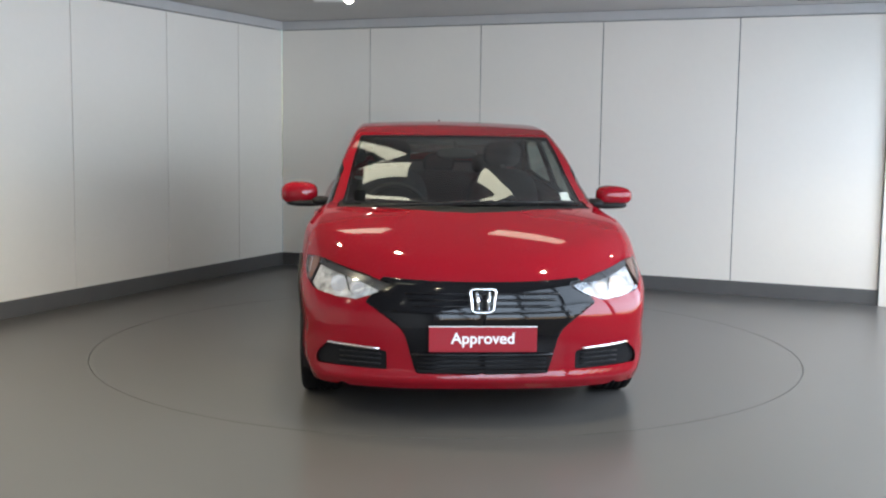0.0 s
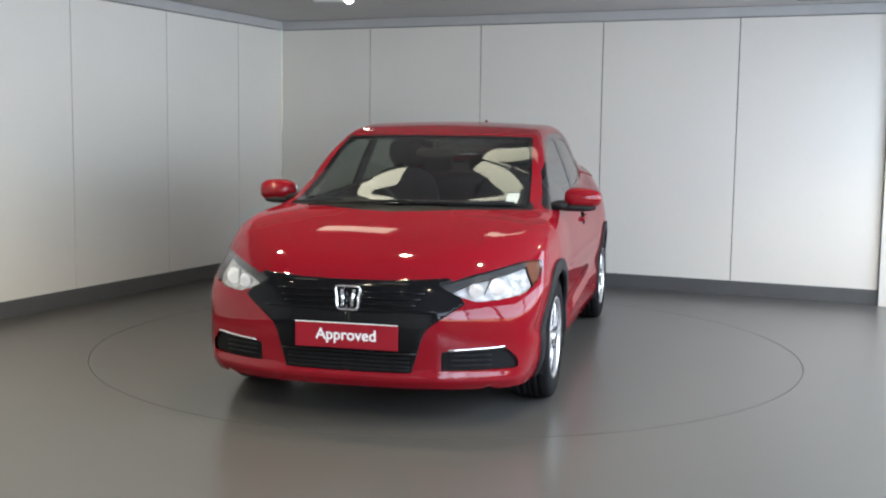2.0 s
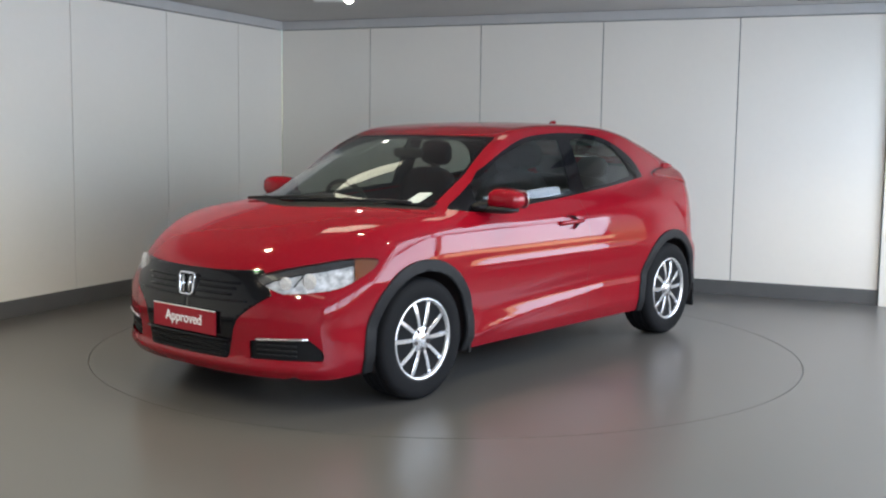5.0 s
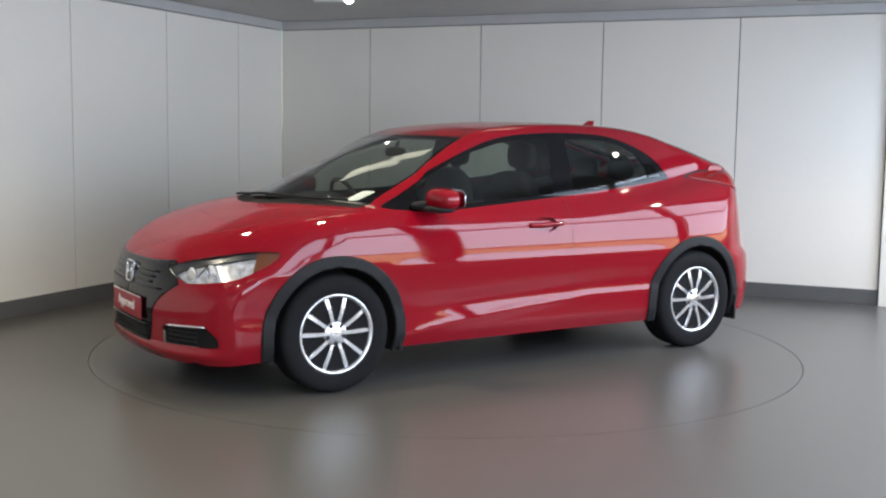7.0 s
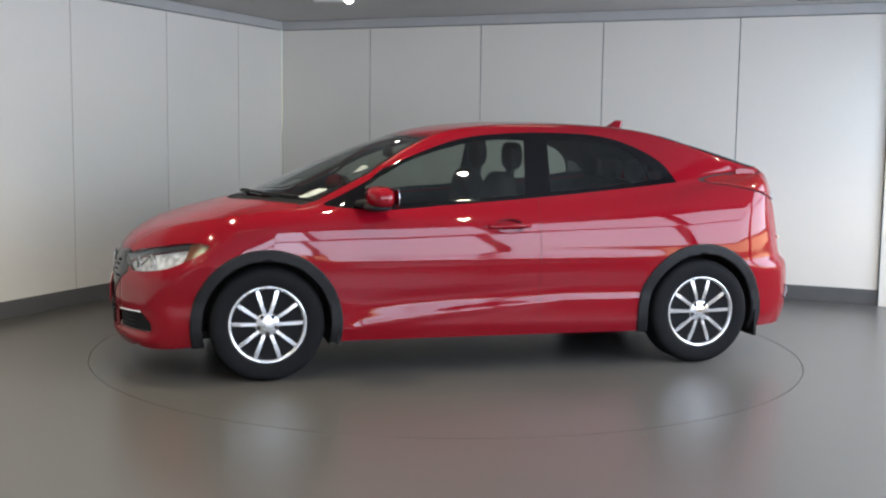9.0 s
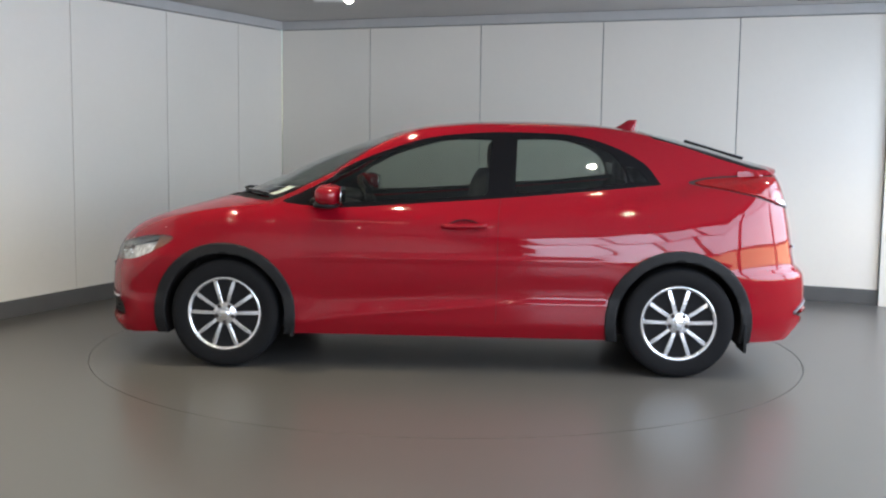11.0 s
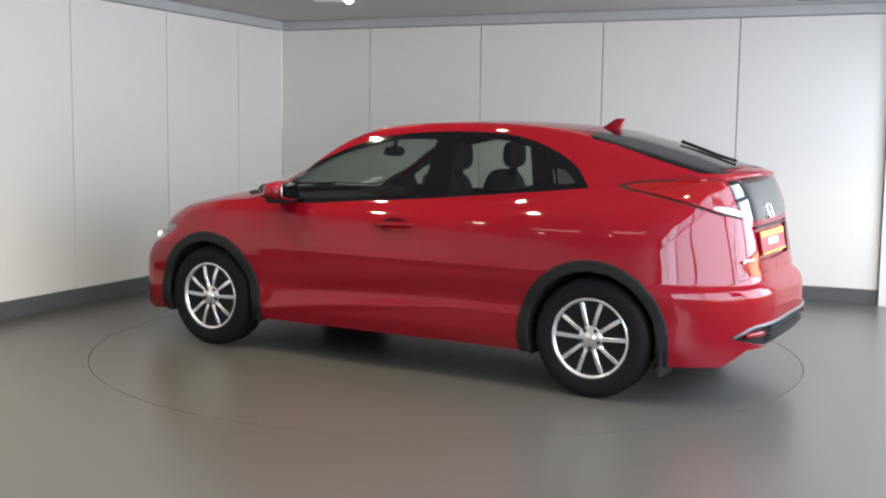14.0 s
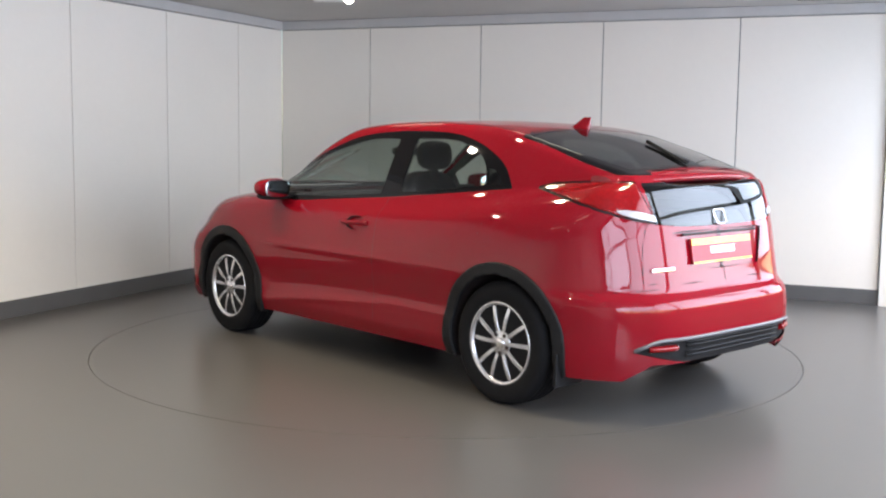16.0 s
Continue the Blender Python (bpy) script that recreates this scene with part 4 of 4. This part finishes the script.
for wx in (AXLE, -AXLE):
    for wy in (0.765, -0.765):
        wheel(wx, wy, wy < 0)
        # black liner over each wheel
        lin = bmesh.new()
        sg = 1 if wy > 0 else -1
        aa = np.linspace(-0.35, math.pi + 0.35, 25)
        r0 = [lin.verts.new((wx + 0.362 * math.cos(a), sg * 0.852, HUB_Z + 0.362 * math.sin(a))) for a in aa]
        r1 = [lin.verts.new((wx + 0.362 * math.cos(a), sg * 0.46, HUB_Z + 0.362 * math.sin(a))) for a in aa]
        for i in range(24):
            lin.faces.new((r0[i], r0[i + 1], r1[i + 1], r1[i]))
        lin.faces.new(r1)
        part("wheel_liner", lin, M_SEAM_SHADE, car)
        flap = box_bm(wx - 0.385 if wx < 0 else wx - 0.40, wx - 0.368 if wx < 0 else wx - 0.383, min(sg * 0.66, sg * 0.862), max(sg * 0.66, sg * 0.862), 0.155 if wx < 0 else 0.19, 0.32, 0.004)
        part("mud_flap", flap, M_PLASTIC, car)

# underside
part("underbody", box_bm(-1.85, 1.85, -0.60, 0.60, 0.20, 0.245, 0.01), M_SEAM_SHADE, car)
for sg in (1, -1):
    part("sill_underside", box_bm(-0.92, 0.90, min(sg * 0.602, sg * 0.815), max(sg * 0.602, sg * 0.815), 0.203, 0.225, 0.006), M_SEAM_SHADE, car)
part("rear_silencer", box_bm(-1.92, -1.62, -0.30, 0.45, 0.235, 0.30, 0.02), M_SEAM_SHADE, car)

# cabin
part("dashboard", blob(0.98, 0.0, 0.80, 0.36, 0.70, 0.155, 3.2), M_LINING, car)
part("instrument_hood", blob(0.80, -0.37, 0.94, 0.14, 0.20, 0.05, 2.6), M_LINING, car)
wheel_ring = tube_bm([(0.60 + 0.07 * math.sin(a), -0.37 + 0.185 * math.cos(a), 0.90 + 0.165 * math.sin(a)) for a in np.linspace(0, 2 * math.pi, 33)], 0.014, 8)
merge_bm(wheel_ring, blob(0.62, -0.37, 0.89, 0.03, 0.075, 0.06, 2.4))
for a in (0.15, math.pi - 0.15, -math.pi / 2):
    merge_bm(wheel_ring, tube_bm([(0.61, -0.37, 0.89), (0.60 + 0.07 * math.sin(a), -0.37 + 0.18 * math.cos(a), 0.90 + 0.16 * math.sin(a))], 0.013, 6))
part("steering_wheel", wheel_ring, M_LINING, car, "black steering wheel")
for sg in (1, -1):
    part("front_seat", merge_bm(blob(0.12, sg * 0.37, 0.50, 0.27, 0.25, 0.09, 3.2), blob(-0.17, sg * 0.37, 0.80, 0.09, 0.245, 0.34, 3.2), None), M_FABRIC, car, "dark fabric front seat")
    part("head_restraint", merge_bm(blob(-0.24, sg * 0.37, 1.235, 0.045, 0.125, 0.085, 3.0), tube_bm([(-0.22, sg * 0.37, 1.05), (-0.24, sg * 0.37, 1.2)], 0.03, 8)), M_FABRIC, car)
part("rear_bench", merge_bm(blob(-0.72, 0.0, 0.55, 0.28, 0.62, 0.10, 3.2), blob(-1.02, 0.0, 0.82, 0.10, 0.62, 0.27, 3.2)), M_FABRIC, car, "dark fabric rear bench")
for y in (-0.36, 0.0, 0.36):
    part("rear_head_restraint", blob(-1.07, y, 1.145, 0.045, 0.115, 0.075, 2.8), M_FABRIC, car)
part("rear_view_mirror", merge_bm(blob(0.46, 0.0, 1.245, 0.016, 0.12, 0.033, 3), tube_bm([(0.46, 0, 1.26), (0.44, 0, 1.315)], 0.012, 6)), M_LINING, car)
part("parcel_shelf", box_bm(-1.80, -1.14, -0.56, 0.56, 0.985, 1.0, 0.004), M_LINING, car)

# ---------------------------------------------------------------- ceiling lamps
M_GLOW = material("lit_diffuser", (0.8, 0.8, 0.8), 0.5, glow=((1.0, 0.96, 0.80), 2.6))


def ceiling_panel(u, v, du, dv):
    """A flat light panel in the ceiling: a frame and a glowing diffuser, softly lit."""
    e = tagged(new("ceiling_light"), "flat rectangular light panel set in the ceiling", "ceiling light", "ceiling light panels")
    e.matrix_world = Matrix.Translation(room(u, v, CEIL)) @ pose(0, 0, 0, 0, 0, ROOM)
    fr = bmesh.new()
    for a, b, c, d in ((-du, du, -dv, -dv + 0.03), (-du, du, dv - 0.03, dv), (-du, -du + 0.03, -dv + 0.031, dv - 0.031), (du - 0.03, du, -dv + 0.031, dv - 0.031)):
        box_bm(a, b, c, d, -0.018, -0.001, 0.003, bm=fr)
    part("frame", fr, M_TRIM, e)
    part("diffuser", box_bm(-du + 0.032, du - 0.032, -dv + 0.032, dv - 0.032, -0.010, -0.002), M_GLOW, e)


for u, v in ((2.25, 3.05), (3.75, 2.75), (2.25, 7.0), (3.75, 7.0)):
    ceiling_panel(u, v, 0.36, 0.15)


def downlight(u, v):
    e = tagged(new("downlight"), "small round white ceiling spotlight", "downlight", "ceiling spotlights")
    e.matrix_world = Matrix.Translation(room(u, v, CEIL))
    part("bezel", lathe_bm([(0.048, -0.001), (0.075, -0.001), (0.078, -0.006), (0.070, -0.014), (0.05, -0.012), (0.048, -0.001)], 32), M_WHITE, e, smooth=True)
    part("bulb", lathe_bm([(0.0, -0.008), (0.046, -0.006), (0.046, -0.001), (0.0, -0.001)], 24), M_SPOT, e)
    d = bpy.data.lights.new("downlight_beam", "SPOT")
    d.energy, d.color, d.spot_size, d.spot_blend, d.shadow_soft_size = 74, (1.0, 0.87, 0.68), radians(132), 0.6, 0.045
    beam = new("downlight_beam", d)
    beam.matrix_world = Matrix.Translation(room(u, v, CEIL - 0.02))


M_SPOT = material("lit_bulb", (0.9, 0.9, 0.9), 0.4, glow=((1.0, 0.97, 0.92), 25))
for u, v in ((1.9, 4.6), (1.9, 6.2), (3.2, 4.3), (5.0, 4.7), (1.5, 7.8), (3.2, 7.6), (5.0, 7.6), (2.3, 9.4), (4.2, 9.4), (6.1, 2.1)):
    downlight(u, v)

# a small white box fitting with a bright lamp on the ceiling near the corner
e = tagged(new("ceiling_fitting"), "small white box fitting with a bright lamp on the ceiling", "ceiling light")
e.matrix_world = Matrix.Translation(room(1.42, 1.50, CEIL)) @ pose(0, 0, 0, 0, 0, ROOM + 23)
part("housing", box_bm(-0.16, 0.10, -0.05, 0.05, -0.018, -0.001, 0.006), M_WHITE, e)
part("bulb", lathe_bm([(0.0, -0.030), (0.020, -0.028), (0.028, -0.020), (0.030, -0.001), (0.0, -0.001)], 20), M_SPOT, e, smooth=True).location = (0.137, 0, 0)

# a dark slatted vent in the ceiling, over the end of the panelled wall
M_VENT = material("dark_vent", (0.09, 0.09, 0.095), 0.5, vary=0.1, scale=12)
e = tagged(new("ceiling_vent"), "dark grey slatted vent in the ceiling", "vent")
e.matrix_world = Matrix.Translation(room(5.55, 0.62, CEIL)) @ pose(0, 0, 0, 0, 0, ROOM)
part("frame", box_bm(-0.55, 0.75, -0.17, 0.17, -0.006, -0.001), M_VENT, e)
for i in range(6):
    part("slat", box_bm(-0.53, 0.73, -0.15 + i * 0.055, -0.12 + i * 0.055, -0.018, -0.0065, 0.002), M_VENT, e)


# ---------------------------------------------------------------- what moves: the turntable carries the car round
def turn_at(t):
    """The turntable's angle in degrees."""
    return -4.661 + 8.8644 * t + 0.005249 * (t - 8) ** 2


def motions():
    times = [i * 0.5 for i in range(33)]
    spin = [(t, pose(0, 0, 0, 0, 0, -90 - turn_at(t))) for t in times]
    walk(turntable, spin)
    walk(car, [(t, m @ pose(-0.0601, 0.0148, 0.0)) for t, m in spin])


motions()
